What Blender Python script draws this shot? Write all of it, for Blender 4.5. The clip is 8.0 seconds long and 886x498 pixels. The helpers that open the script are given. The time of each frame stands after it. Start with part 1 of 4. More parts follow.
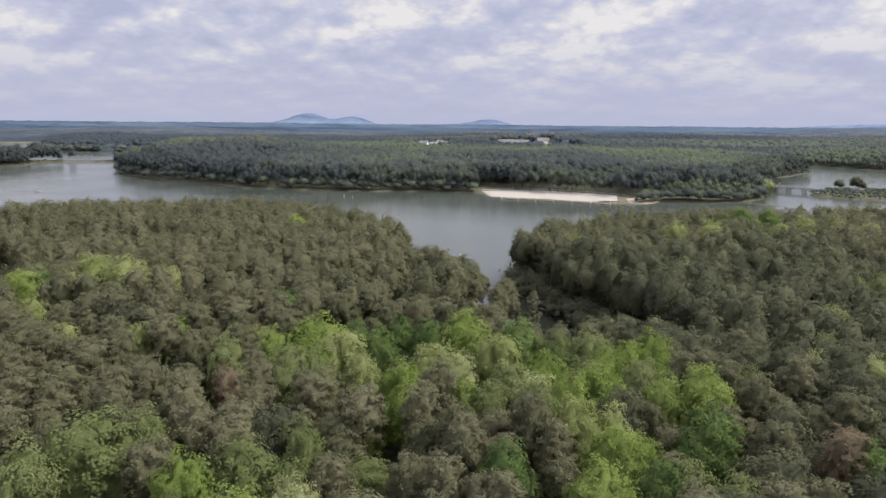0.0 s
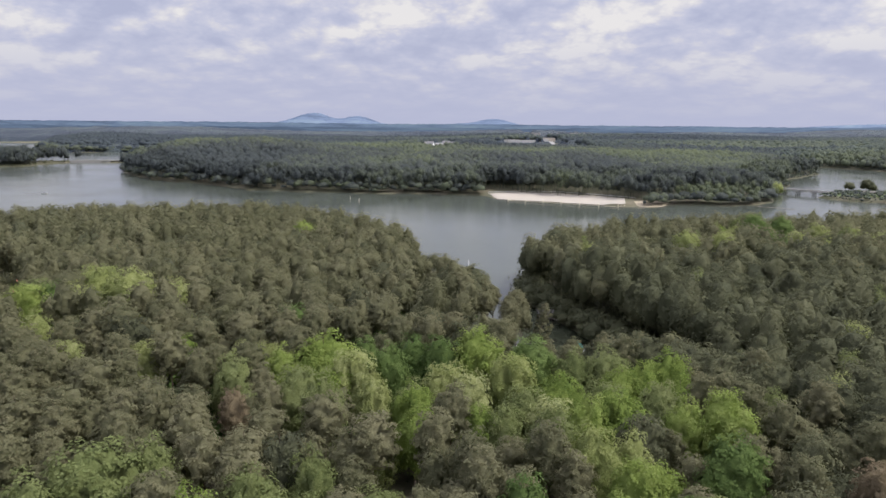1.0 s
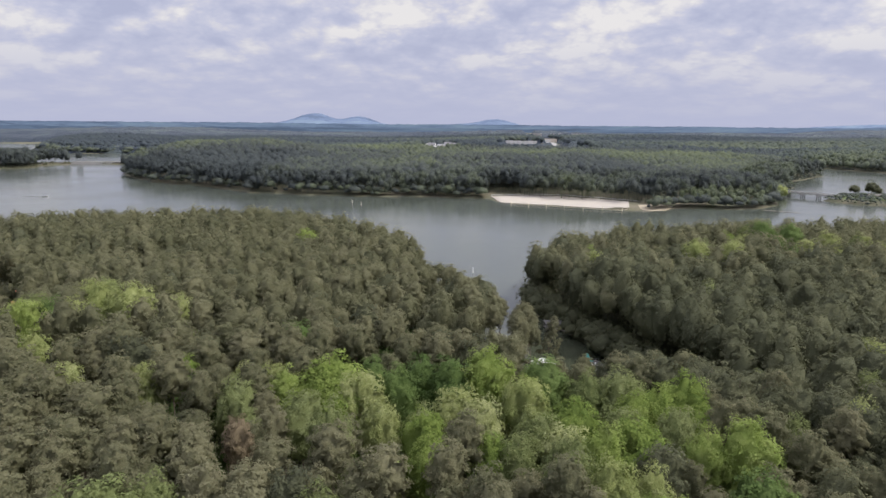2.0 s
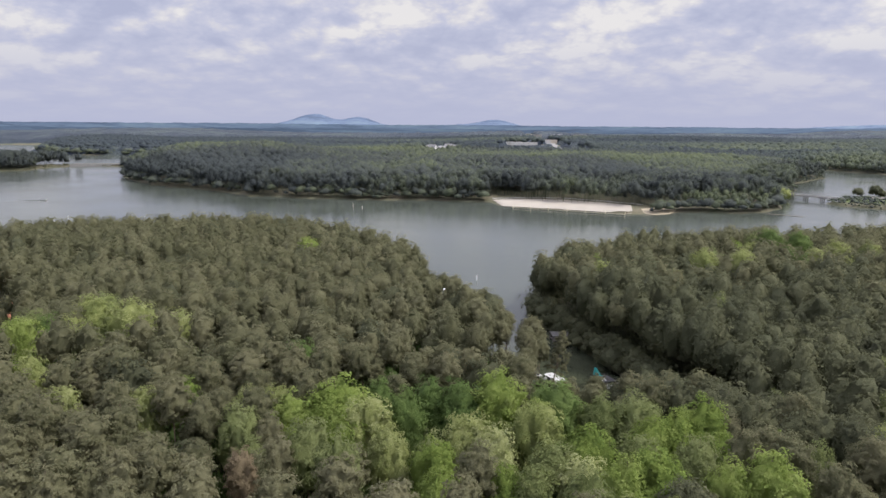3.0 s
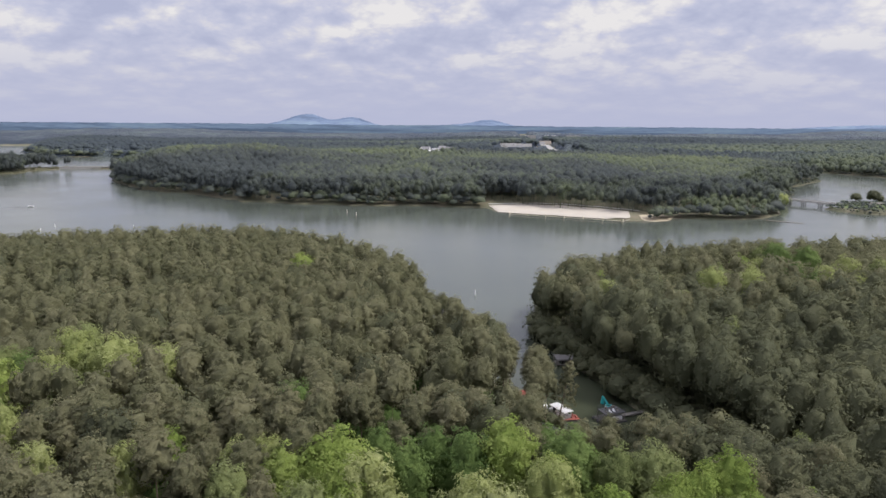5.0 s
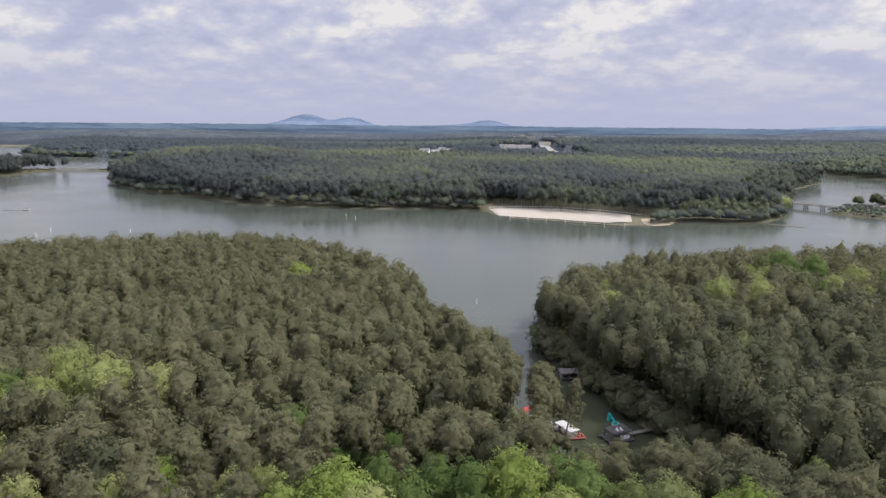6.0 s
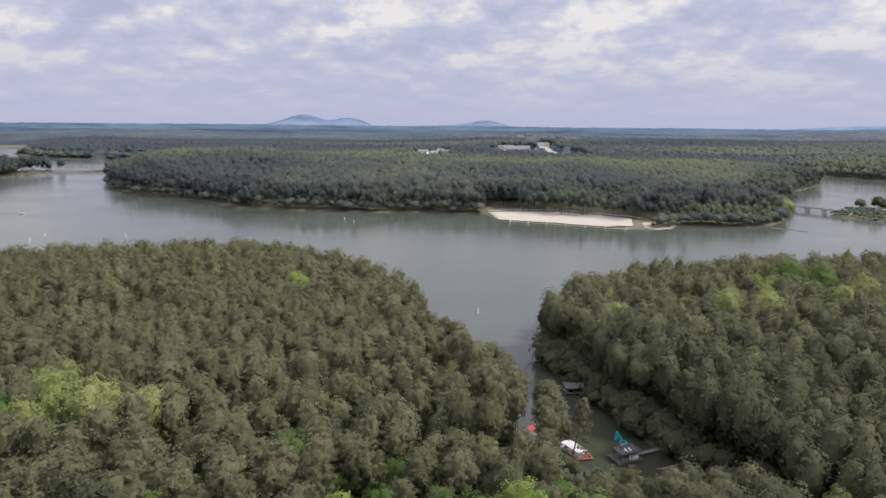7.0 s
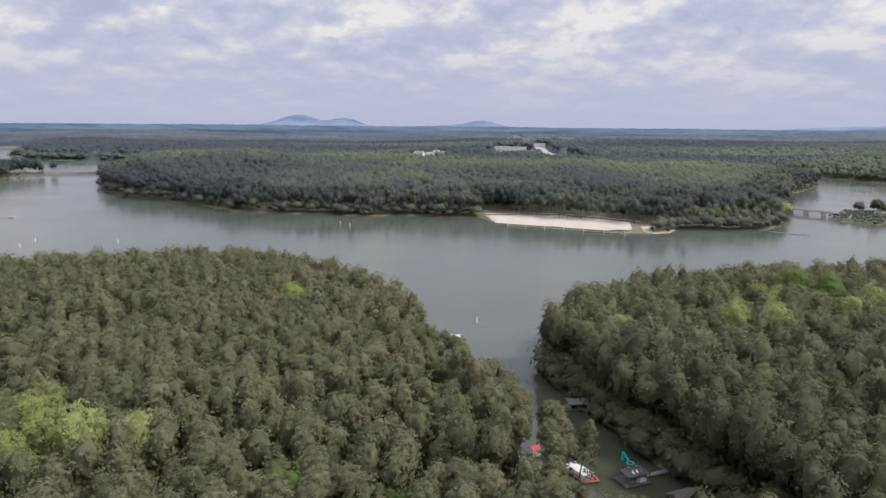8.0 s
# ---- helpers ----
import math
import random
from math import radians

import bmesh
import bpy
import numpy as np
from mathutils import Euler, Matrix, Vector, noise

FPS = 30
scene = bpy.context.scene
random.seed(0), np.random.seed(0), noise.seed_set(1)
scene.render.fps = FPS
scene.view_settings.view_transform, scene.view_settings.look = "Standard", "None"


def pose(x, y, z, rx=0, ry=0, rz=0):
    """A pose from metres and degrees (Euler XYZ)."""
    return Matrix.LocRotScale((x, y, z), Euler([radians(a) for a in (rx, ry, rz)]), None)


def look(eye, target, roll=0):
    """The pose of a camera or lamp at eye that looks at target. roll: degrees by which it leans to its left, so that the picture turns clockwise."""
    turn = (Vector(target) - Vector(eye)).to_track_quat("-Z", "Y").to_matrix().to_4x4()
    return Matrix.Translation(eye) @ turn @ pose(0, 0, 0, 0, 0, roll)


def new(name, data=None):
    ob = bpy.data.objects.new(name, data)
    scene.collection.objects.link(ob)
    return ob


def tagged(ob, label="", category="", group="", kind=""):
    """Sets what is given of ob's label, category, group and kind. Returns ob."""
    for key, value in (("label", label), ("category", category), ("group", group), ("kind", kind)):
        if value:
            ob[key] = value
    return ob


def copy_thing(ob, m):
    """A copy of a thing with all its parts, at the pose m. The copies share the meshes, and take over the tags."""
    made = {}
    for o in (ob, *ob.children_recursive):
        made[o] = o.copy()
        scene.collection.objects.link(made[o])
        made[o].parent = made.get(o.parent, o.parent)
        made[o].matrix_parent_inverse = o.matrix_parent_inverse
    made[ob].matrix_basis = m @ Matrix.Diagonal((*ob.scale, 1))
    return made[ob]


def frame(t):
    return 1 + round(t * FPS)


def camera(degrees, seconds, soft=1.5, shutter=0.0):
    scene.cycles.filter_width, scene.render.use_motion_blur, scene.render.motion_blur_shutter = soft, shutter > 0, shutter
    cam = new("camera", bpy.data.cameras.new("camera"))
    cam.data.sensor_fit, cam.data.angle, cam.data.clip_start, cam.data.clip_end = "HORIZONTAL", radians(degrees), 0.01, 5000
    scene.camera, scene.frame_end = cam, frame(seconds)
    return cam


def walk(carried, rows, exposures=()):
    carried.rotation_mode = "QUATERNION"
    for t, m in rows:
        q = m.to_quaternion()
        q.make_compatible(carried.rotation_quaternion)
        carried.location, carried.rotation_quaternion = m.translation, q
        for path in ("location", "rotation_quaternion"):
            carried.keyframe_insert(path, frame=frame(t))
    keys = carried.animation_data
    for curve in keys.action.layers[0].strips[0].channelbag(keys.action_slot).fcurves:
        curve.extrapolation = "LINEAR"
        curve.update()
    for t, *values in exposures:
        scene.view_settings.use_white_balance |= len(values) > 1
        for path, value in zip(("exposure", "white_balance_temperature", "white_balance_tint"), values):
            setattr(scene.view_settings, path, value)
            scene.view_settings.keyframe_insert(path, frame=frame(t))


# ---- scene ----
cam = camera(68.5, 8.0)
# seconds, x, y, z, yaw, pitch, roll
ROWS = [
    (0, 0.02, 5.32, 67.23, 0.032, -10.522, -0.406),
    (0.5, -0.65, 7.21, 68.62, 0.277, -10.562, -0.420),
    (1, -1.42, 9.18, 70.02, 0.482, -10.593, -0.430),
    (1.5, -2.22, 11.30, 71.43, 0.553, -10.604, -0.427),
    (3, -5.09, 18.28, 75.73, 0.526, -10.590, -0.378),
    (3.5, -5.68, 20.71, 77.15, 0.316, -10.594, -0.368),
    (4, -6.28, 23.25, 78.49, 0.124, -10.605, -0.369),
    (4.5, -6.86, 25.93, 79.78, -0.002, -10.631, -0.375),
    (6, -8.34, 34.63, 83.85, -0.177, -10.643, -0.416),
    (6.5, -8.92, 37.77, 85.21, -0.234, -10.642, -0.422),
    (7, -9.54, 41.09, 86.52, -0.351, -10.656, -0.420),
    (7.5, -10.10, 44.52, 87.82, -0.559, -10.678, -0.411),
    (8, -10.77, 48.07, 89.21, -0.745, -10.659, -0.409),
]
walk(cam, [(t, pose(x, y, z) @ pose(0, 0, 0, 0, 0, yaw) @ pose(0, 0, 0, 90 + pitch, 0, 0) @ pose(0, 0, 0, 0, 0, -roll))
           for t, x, y, z, yaw, pitch, roll in ROWS])

# ---- light ----
SUN_AZ, SUN_EL = 96.0, 50.0     # degrees to the right of the view's +y, and above the horizon
sun_data = bpy.data.lights.new("sun", "SUN")
sun_data.energy, sun_data.angle, sun_data.color = 3.85, radians(5.0), (1.0, 0.95, 0.90)
sun = new("sun", sun_data)
sun_way = Vector((math.sin(radians(SUN_AZ)) * math.cos(radians(SUN_EL)), math.cos(radians(SUN_AZ)) * math.cos(radians(SUN_EL)), math.sin(radians(SUN_EL))))
sun.matrix_world = look(sun_way * 400, (0, 0, 0))


class Nodes:
    """Short-hand for writing node trees."""

    def __init__(self, tree):
        self.tree = tree
        tree.nodes.clear()

    def add(self, kind, **given):
        node = self.tree.nodes.new(kind)
        for key, value in given.items():
            if key == "ramp":
                ramp = node.color_ramp
                while len(ramp.elements) < len(value):
                    ramp.elements.new(0.5)
                for e, (p, c) in zip(ramp.elements, value):
                    e.position, e.color = p, (*c, 1) if len(c) == 3 else c
            elif key == "op":
                node.operation = value
            elif key == "blend":
                node.blend_type = value
            elif key == "dims":
                node.noise_dimensions = value
            elif key == "data":
                node.data_type = value
            elif key == "attr":
                node.attribute_name = value
            else:
                socket = node.inputs[int(key[1:])] if key[0] == "i" and key[1:].isdigit() else node.inputs[key.replace("_", " ")]
                if hasattr(value, "bl_idname") or hasattr(value, "is_linked"):
                    self.tree.links.new(value, socket)
                else:
                    socket.default_value = value
        return node

    def math(self, op, a, b=0.0, c=0.0):
        return self.add("ShaderNodeMath", op=op, i0=a, i1=b, i2=c).outputs[0]

    def mix(self, f, a, b, blend="MIX"):
        return self.add("ShaderNodeMixRGB", blend=blend, i0=f, i1=a, i2=b).outputs[0]

    def ramp(self, f, stops):
        return self.add("ShaderNodeValToRGB", ramp=stops, i0=f).outputs[0]

    def noise(self, vector, scale, detail=4.0, rough=0.55):
        return self.add("ShaderNodeTexNoise", Vector=vector, Scale=scale, Detail=detail, Roughness=rough).outputs[0]


# cloud banks ahead, sunlit and shaded: sideways, upwards, half width, half height, lighter or darker
LIT = [(-0.12, 0.136, 0.073, 0.027, 0.22), (-0.186, 0.159, 0.027, 0.02, 0.15), (-0.627, 0.145, 0.041, 0.024, 0.2), (-0.556, 0.103, 0.091, 0.008, 0.16), (-0.299, 0.131, 0.029, 0.018, 0.14),
        (0.212, 0.166, 0.064, 0.023, 0.2), (0.181, 0.11, 0.046, 0.012, 0.12), (0.101, 0.118, 0.036, 0.013, 0.1), (0.622, 0.125, 0.055, 0.023, 0.16), (0.585, 0.165, 0.036, 0.016, 0.1),
        (-0.394, 0.146, 0.046, 0.018, 0.08), (-0.053, 0.172, 0.055, 0.016, 0.12), (0.366, 0.087, 0.073, 0.014, 0.08), (0.047, 0.101, 0.036, 0.01, 0.1), (-0.382, 0.088, 0.055, 0.008, 0.09)]
SHADED = [(-0.161, 0.152, 0.023, 0.01, -0.3), (-0.155, 0.126, 0.013, 0.005, -0.25), (-0.546, 0.124, 0.068, 0.012, -0.18), (0.005, 0.127, 0.082, 0.016, -0.18), (0.493, 0.172, 0.082, 0.022, -0.16),
        (0.346, 0.139, 0.064, 0.026, -0.08), (-0.255, 0.107, 0.055, 0.012, -0.1), (-0.446, 0.122, 0.046, 0.016, -0.08), (0.096, 0.161, 0.046, 0.012, -0.12), (0.516, 0.1, 0.073, 0.014, -0.1),
        (-0.07, 0.096, 0.082, 0.008, -0.1), (-0.508, 0.165, 0.055, 0.018, -0.1)]


def make_world():
    world = bpy.data.worlds.new("sky")
    scene.world = world
    world.use_nodes = True
    n = Nodes(world.node_tree)
    sky = n.add("ShaderNodeTexSky")
    sky.sky_type, sky.sun_disc = "NISHITA", False
    sky.sun_elevation, sky.sun_rotation = radians(SUN_EL), radians(SUN_AZ)
    sky.air_density, sky.dust_density = 1.0, 2.0
    way = n.add("ShaderNodeTexCoord").outputs["Generated"]
    sep = n.add("ShaderNodeSeparateXYZ", i0=way)
    up = n.math("MAXIMUM", sep.outputs[2], 0.0)
    # banks lie closer together towards the horizon
    tier = n.math("MULTIPLY", n.math("LOGARITHM", n.math("ADD", up, 0.08), 2.71828), 0.46)

    def heaps(shift):
        at = n.add("ShaderNodeCombineXYZ", i0=sep.outputs[0], i1=sep.outputs[1], i2=n.math("ADD", tier, shift)).outputs[0]
        bent = n.mix(0.05, at, n.add("ShaderNodeTexNoise", Vector=at, Scale=7.0, Detail=3.0).outputs[1], "ADD")
        knob = n.add("ShaderNodeTexVoronoi", Vector=bent, Scale=17.0, Detail=3.0, Roughness=0.55).outputs["Distance"]
        soft = n.math("ADD", n.math("MULTIPLY", n.noise(bent, 2.6, 3.0, 0.5), 0.45), n.math("MULTIPLY", n.noise(bent, 5.6, 10.0, 0.6), 0.55))
        return n.math("ADD", n.math("MULTIPLY", n.math("SUBTRACT", soft, 0.47), 1.7), n.math("SUBTRACT", 0.72, n.math("MULTIPLY", knob, 0.22)))

    puff = heaps(0.0)
    lit = n.math("SUBTRACT", puff, heaps(0.045))
    ahead = n.math("GREATER_THAN", sep.outputs[1], 0.05)
    side = n.math("DIVIDE", sep.outputs[0], n.math("MAXIMUM", sep.outputs[1], 0.05))
    rise = n.math("DIVIDE", up, n.math("MAXIMUM", sep.outputs[1], 0.05))
    extra = 0.0
    for sx, sz, w, h, k in LIT + SHADED:
        g = n.math("ADD", n.math("POWER", n.math("ABSOLUTE", n.math("DIVIDE", n.math("SUBTRACT", side, sx), w)), 2.0),
                   n.math("POWER", n.math("ABSOLUTE", n.math("DIVIDE", n.math("SUBTRACT", rise, sz), h)), 2.0))
        extra = n.math("ADD", extra, n.math("MULTIPLY", n.math("EXPONENT", n.math("MULTIPLY", g, -1.0)), k))
    extra = n.math("MULTIPLY", n.math("MULTIPLY", extra, ahead), n.math("ADD", n.math("MULTIPLY", puff, 1.9), 0.25))
    shade = n.math("ADD", n.math("ADD", puff, extra), n.math("MULTIPLY", lit, 0.9))
    tone = n.ramp(shade, [(0.18, (0.465, 0.488, 0.662)), (0.41, (0.54, 0.558, 0.720)), (0.56, (0.62, 0.624, 0.760)), (0.68, (0.72, 0.705, 0.775)), (0.84, (0.87, 0.84, 0.84))])
    blue = n.mix(1.0, sky.outputs[0], (0.10, 0.10, 0.10, 1), "MULTIPLY")
    clouds = n.mix(0.9, blue, tone)
    veil = n.ramp(up, [(0.0, (1, 1, 1)), (0.04, (0.78, 0.78, 0.78)), (0.14, (0, 0, 0))])
    seen = n.mix(veil, clouds, (0.472, 0.497, 0.662, 1))
    overhead = n.ramp(up, [(0.22, (1, 1, 1)), (0.75, (2.5, 2.45, 2.4))])
    seen = n.mix(1.0, seen, overhead, "MULTIPLY")
    back = n.add("ShaderNodeBackground", Color=seen, Strength=1.0)
    n.tree.links.new(back.outputs[0], n.add("ShaderNodeOutputWorld").inputs[0])


make_world()


# ---- materials ----
def material(name):
    m = bpy.data.materials.new(name)
    m.use_nodes = True
    return m, Nodes(m.node_tree)


def finish(m, n, shader):
    n.tree.links.new(shader, n.add("ShaderNodeOutputMaterial").inputs[0])
    return m


def plain(name, colour, roughness=0.6, metallic=0.0, vary=0.18, grain=3.0, bump=0.0):
    """A painted, wooden or stone surface with stains and grain."""
    m, n = material(name)
    place = n.add("ShaderNodeTexCoord").outputs["Object"]
    coarse, fine = n.noise(place, grain * 0.25, 4), n.noise(place, grain * 3.0, 5)
    v = n.math("ADD", n.math("MULTIPLY", coarse, 0.6), n.math("MULTIPLY", fine, 0.4))
    lo, hi = [c * (1 - vary) for c in colour], [min(1, c * (1 + vary)) for c in colour]
    col = n.ramp(v, [(0.3, lo), (0.7, hi)])
    b = n.add("ShaderNodeBsdfPrincipled", Base_Color=col, Roughness=roughness, Metallic=metallic)
    if bump:
        bm = n.add("ShaderNodeBump", Strength=bump, Distance=0.05, Height=fine)
        n.tree.links.new(bm.outputs[0], b.inputs["Normal"])
    return finish(m, n, b.outputs[0])


def foliage_material(name, stops, through_light=0.3, grain=1.6, shares=(0.5, 0.34, 0.22)):
    """Leaves: a tone by tree and by clump, and light that passes through."""
    m, n = material(name)
    place = n.add("ShaderNodeTexCoord").outputs["Object"]
    tint = n.add("ShaderNodeAttribute", attr="tint").outputs["Fac"]
    own = n.add("ShaderNodeObjectInfo").outputs["Random"]
    leaf = n.math("ADD", n.math("MULTIPLY", n.math("SUBTRACT", n.noise(place, grain * 1.4, 3, 0.7), 0.5), 1.9), 0.5)
    v = n.math("ADD", n.math("MULTIPLY", tint, shares[0]), n.math("ADD", n.math("MULTIPLY", own, shares[1]), n.math("MULTIPLY", leaf, shares[2])))
    col = n.ramp(v, stops)
    d = n.add("ShaderNodeBsdfPrincipled", Base_Color=col, Roughness=0.75)
    # leaves are lit by the roundness of their clump and crown
    swell = n.add("ShaderNodeVectorTransform", i0=n.add("ShaderNodeAttribute", attr="swell").outputs["Vector"])
    swell.vector_type, swell.convert_from, swell.convert_to = "VECTOR", "OBJECT", "WORLD"
    flat = n.add("ShaderNodeNewGeometry").outputs["Normal"]
    total = n.add("ShaderNodeVectorMath", i0=swell.outputs[0], i1=n.add("ShaderNodeVectorMath", i0=flat, i1=(0.5, 0.5, 0.5), op="MULTIPLY").outputs[0], op="ADD")
    way = n.add("ShaderNodeVectorMath", i0=total.outputs[0], op="NORMALIZE")
    relief = n.add("ShaderNodeBump", Strength=0.8, Distance=0.8 / grain, Height=n.noise(place, grain * 1.4, 3, 0.75), Normal=way.outputs[0])
    n.tree.links.new(relief.outputs[0], d.inputs["Normal"])
    d.inputs["Specular IOR Level"].default_value = 0.15
    tr = n.add("ShaderNodeBsdfTranslucent", Color=col)
    return finish(m, n, n.add("ShaderNodeMixShader", i0=through_light, i1=d.outputs[0], i2=tr.outputs[0]).outputs[0])


PINE = foliage_material("pine_needles", [(0.2, (0.124, 0.130, 0.070)), (0.5, (0.174, 0.175, 0.098)), (0.8, (0.228, 0.220, 0.130))], 0.4, 2.6)
VIVID = foliage_material("vivid_spring_leaves", [(0.2, (0.115, 0.172, 0.036)), (0.5, (0.195, 0.262, 0.060)), (0.8, (0.275, 0.335, 0.10))], 0.35, 2.4)
PALE_LEAF = foliage_material("pale_spring_leaves", [(0.2, (0.180, 0.220, 0.070)), (0.5, (0.27, 0.305, 0.110)), (0.8, (0.37, 0.395, 0.19))], 0.35, 2.4)
DEEP = foliage_material("deep_green_leaves", [(0.2, (0.072, 0.118, 0.034)), (0.5, (0.112, 0.168, 0.048)), (0.8, (0.155, 0.215, 0.066))], 0.35, 2.4)
OLIVE = foliage_material("olive_green_leaves", [(0.2, (0.118, 0.150, 0.052)), (0.5, (0.175, 0.208, 0.078)), (0.8, (0.235, 0.268, 0.115))], 0.35, 2.4)
RUST = foliage_material("rusty_needles", [(0.2, (0.130, 0.108, 0.066)), (0.5, (0.182, 0.146, 0.090)), (0.8, (0.235, 0.190, 0.120))], 0.3, 2.6)
DULL = foliage_material("dull_green_leaves", [(0.2, (0.064, 0.071, 0.043)), (0.5, (0.094, 0.102, 0.057)), (0.8, (0.142, 0.146, 0.080))], 0.3, 2.4)
# leaves across the lake: haze is put into their colour as paler blue
MIXED = foliage_material("far_haze_leaves", [(0.25, (0.088, 0.104, 0.106)), (0.42, (0.118, 0.136, 0.120)), (0.56, (0.155, 0.182, 0.124)), (0.72, (0.188, 0.224, 0.130))], 0.5, 0.6, (0.75, 0.0, 0.25))
DISTANT = foliage_material("distant_haze_leaves", [(0.25, (0.078, 0.098, 0.114)), (0.42, (0.104, 0.127, 0.130)), (0.56, (0.134, 0.162, 0.136)), (0.72, (0.180, 0.212, 0.146))], 0.5, 0.4, (0.75, 0.0, 0.25))
BARK = plain("pine_bark", (0.16, 0.12, 0.09), 0.9, vary=0.35, grain=4, bump=0.5)
SAND = plain("beach_sand", (0.37, 0.338, 0.285), 0.9, vary=0.08, grain=0.3, bump=0.2)
WHITE = plain("white_paint", (0.78, 0.78, 0.78), 0.5, vary=0.06)
GREY = plain("weathered_grey_wood", (0.17, 0.155, 0.14), 0.85, vary=0.3, grain=5)
RED = plain("faded_red_paint", (0.27, 0.075, 0.055), 0.6, vary=0.2)
TEAL = plain("teal_vinyl", (0.03, 0.36, 0.36), 0.4, vary=0.12)
DARK = plain("dark_metal", (0.05, 0.05, 0.055), 0.5, vary=0.3)
CONCRETE = plain("concrete", (0.36, 0.35, 0.33), 0.85, vary=0.18, grain=1.0, bump=0.2)
ASPHALT = plain("worn_asphalt", (0.22, 0.22, 0.22), 0.9, vary=0.15, grain=0.5)
ROOF_GREY = plain("grey_roof", (0.24, 0.24, 0.25), 0.8, vary=0.2, grain=2)
ROOF_ORANGE = plain("terracotta_roof", (0.46, 0.20, 0.12), 0.8, vary=0.2, grain=2)
BRICK = plain("tan_wall", (0.50, 0.45, 0.38), 0.8, vary=0.12)
PALE_WALL = plain("pale_grey_wall", (0.48, 0.48, 0.47), 0.6, vary=0.1)
WINDOW = plain("dark_glass", (0.03, 0.035, 0.04), 0.1, vary=0.1)


def ground_material():
    m, n = material("forest_floor")
    place = n.add("ShaderNodeTexCoord").outputs["Object"]
    v = n.math("ADD", n.math("MULTIPLY", n.noise(place, 0.03, 5), 0.5), n.math("MULTIPLY", n.noise(place, 0.6, 5), 0.5))
    col = n.ramp(v, [(0.35, (0.074, 0.088, 0.045)), (0.5, (0.108, 0.104, 0.062)), (0.65, (0.145, 0.120, 0.080))])
    b = n.add("ShaderNodeBsdfPrincipled", Base_Color=col, Roughness=0.95)
    bm = n.add("ShaderNodeBump", Strength=0.5, Distance=0.3, Height=n.noise(place, 1.5, 5))
    n.tree.links.new(bm.outputs[0], b.inputs["Normal"])
    return finish(m, n, b.outputs[0])


def water_material():
    m, n = material("lake_water")
    place = n.add("ShaderNodeTexCoord").outputs["Object"]
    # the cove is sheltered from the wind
    open_lake = n.add("ShaderNodeMapRange", Value=n.add("ShaderNodeSeparateXYZ", i0=place).outputs[1], i1=225.0, i2=330.0).outputs[0]
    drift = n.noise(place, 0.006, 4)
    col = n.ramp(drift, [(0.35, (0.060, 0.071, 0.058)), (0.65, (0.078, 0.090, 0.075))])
    # shade and reflections of the bank's trees put into the cove's darker green
    col = n.mix(open_lake, (0.046, 0.053, 0.034, 1), col)
    rough = n.math("ADD", n.math("MULTIPLY", n.math("MULTIPLY", n.noise(place, 0.012, 4), 0.24), open_lake), 0.04)
    b = n.add("ShaderNodeBsdfPrincipled", Base_Color=col, Roughness=rough, IOR=1.33)
    h = n.math("ADD", n.noise(place, 0.9, 4), n.math("MULTIPLY", n.noise(place, 0.2, 3), 2.0))
    bm = n.add("ShaderNodeBump", Strength=n.math("ADD", n.math("MULTIPLY", open_lake, 0.085), 0.015), Distance=0.25, Height=h)
    n.tree.links.new(bm.outputs[0], b.inputs["Normal"])
    return finish(m, n, b.outputs[0])


GROUND, WATER = ground_material(), water_material()


# ---- mesh helpers ----
def tri_mesh(name, verts, faces, mat, tint=None, smooth=False, swell=None):
    """A mesh from numpy arrays of corners and triangles, with a tone for each corner."""
    me = bpy.data.meshes.new(name)
    verts, faces = np.asarray(verts, np.float32), np.asarray(faces, np.int32)
    me.vertices.add(len(verts))
    me.vertices.foreach_set("co", verts.ravel())
    me.loops.add(faces.size)
    me.loops.foreach_set("vertex_index", faces.ravel())
    me.polygons.add(len(faces))
    me.polygons.foreach_set("loop_start", np.arange(0, faces.size, faces.shape[1], dtype=np.int32))
    if smooth:
        me.polygons.foreach_set("use_smooth", np.ones(len(faces), bool))
    if tint is not None:
        me.attributes.new("tint", "FLOAT", "POINT").data.foreach_set("value", np.asarray(tint, np.float32))
    if swell is not None:
        me.attributes.new("swell", "FLOAT_VECTOR", "POINT").data.foreach_set("vector", np.asarray(swell, np.float32).ravel())
    me.materials.append(mat)
    me.update(calc_edges=True)
    return me


def part(name, bm, mat, parent=None, label=""):
    """One mesh object from a bmesh, under a thing or a part."""
    me = bpy.data.meshes.new(name)
    bm.to_mesh(me)
    bm.free()
    me.materials.append(mat)
    ob = new(name, me)
    if parent:
        ob.parent = parent
    return tagged(ob, label)


def box(sx, sy, sz, x=0, y=0, z=0, bevel=0.03, turn=0.0, bm=None):
    """A bevelled block that stands on z."""
    bm = bm or bmesh.new()
    made = bmesh.ops.create_cube(bm, size=1.0, matrix=pose(x, y, z + sz / 2, 0, 0, turn) @ Matrix.Diagonal((sx, sy, sz, 1)))
    if bevel:
        edges = list({e for v in made["verts"] for e in v.link_edges})
        bmesh.ops.bevel(bm, geom=edges, offset=min(bevel, sx / 4, sy / 4, sz / 4), segments=1, affect="EDGES")
    return bm


def tube(a, b, r0, r1=None, sides=8, bm=None):
    """A tapered pole from a to b."""
    bm = bm or bmesh.new()
    a, b = Vector(a), Vector(b)
    m = Matrix.Translation((a + b) / 2) @ (b - a).to_track_quat("Z", "Y").to_matrix().to_4x4()
    bmesh.ops.create_cone(bm, cap_ends=True, segments=sides, radius1=r0, radius2=r0 if r1 is None else r1, depth=(b - a).length, matrix=m)
    return bm


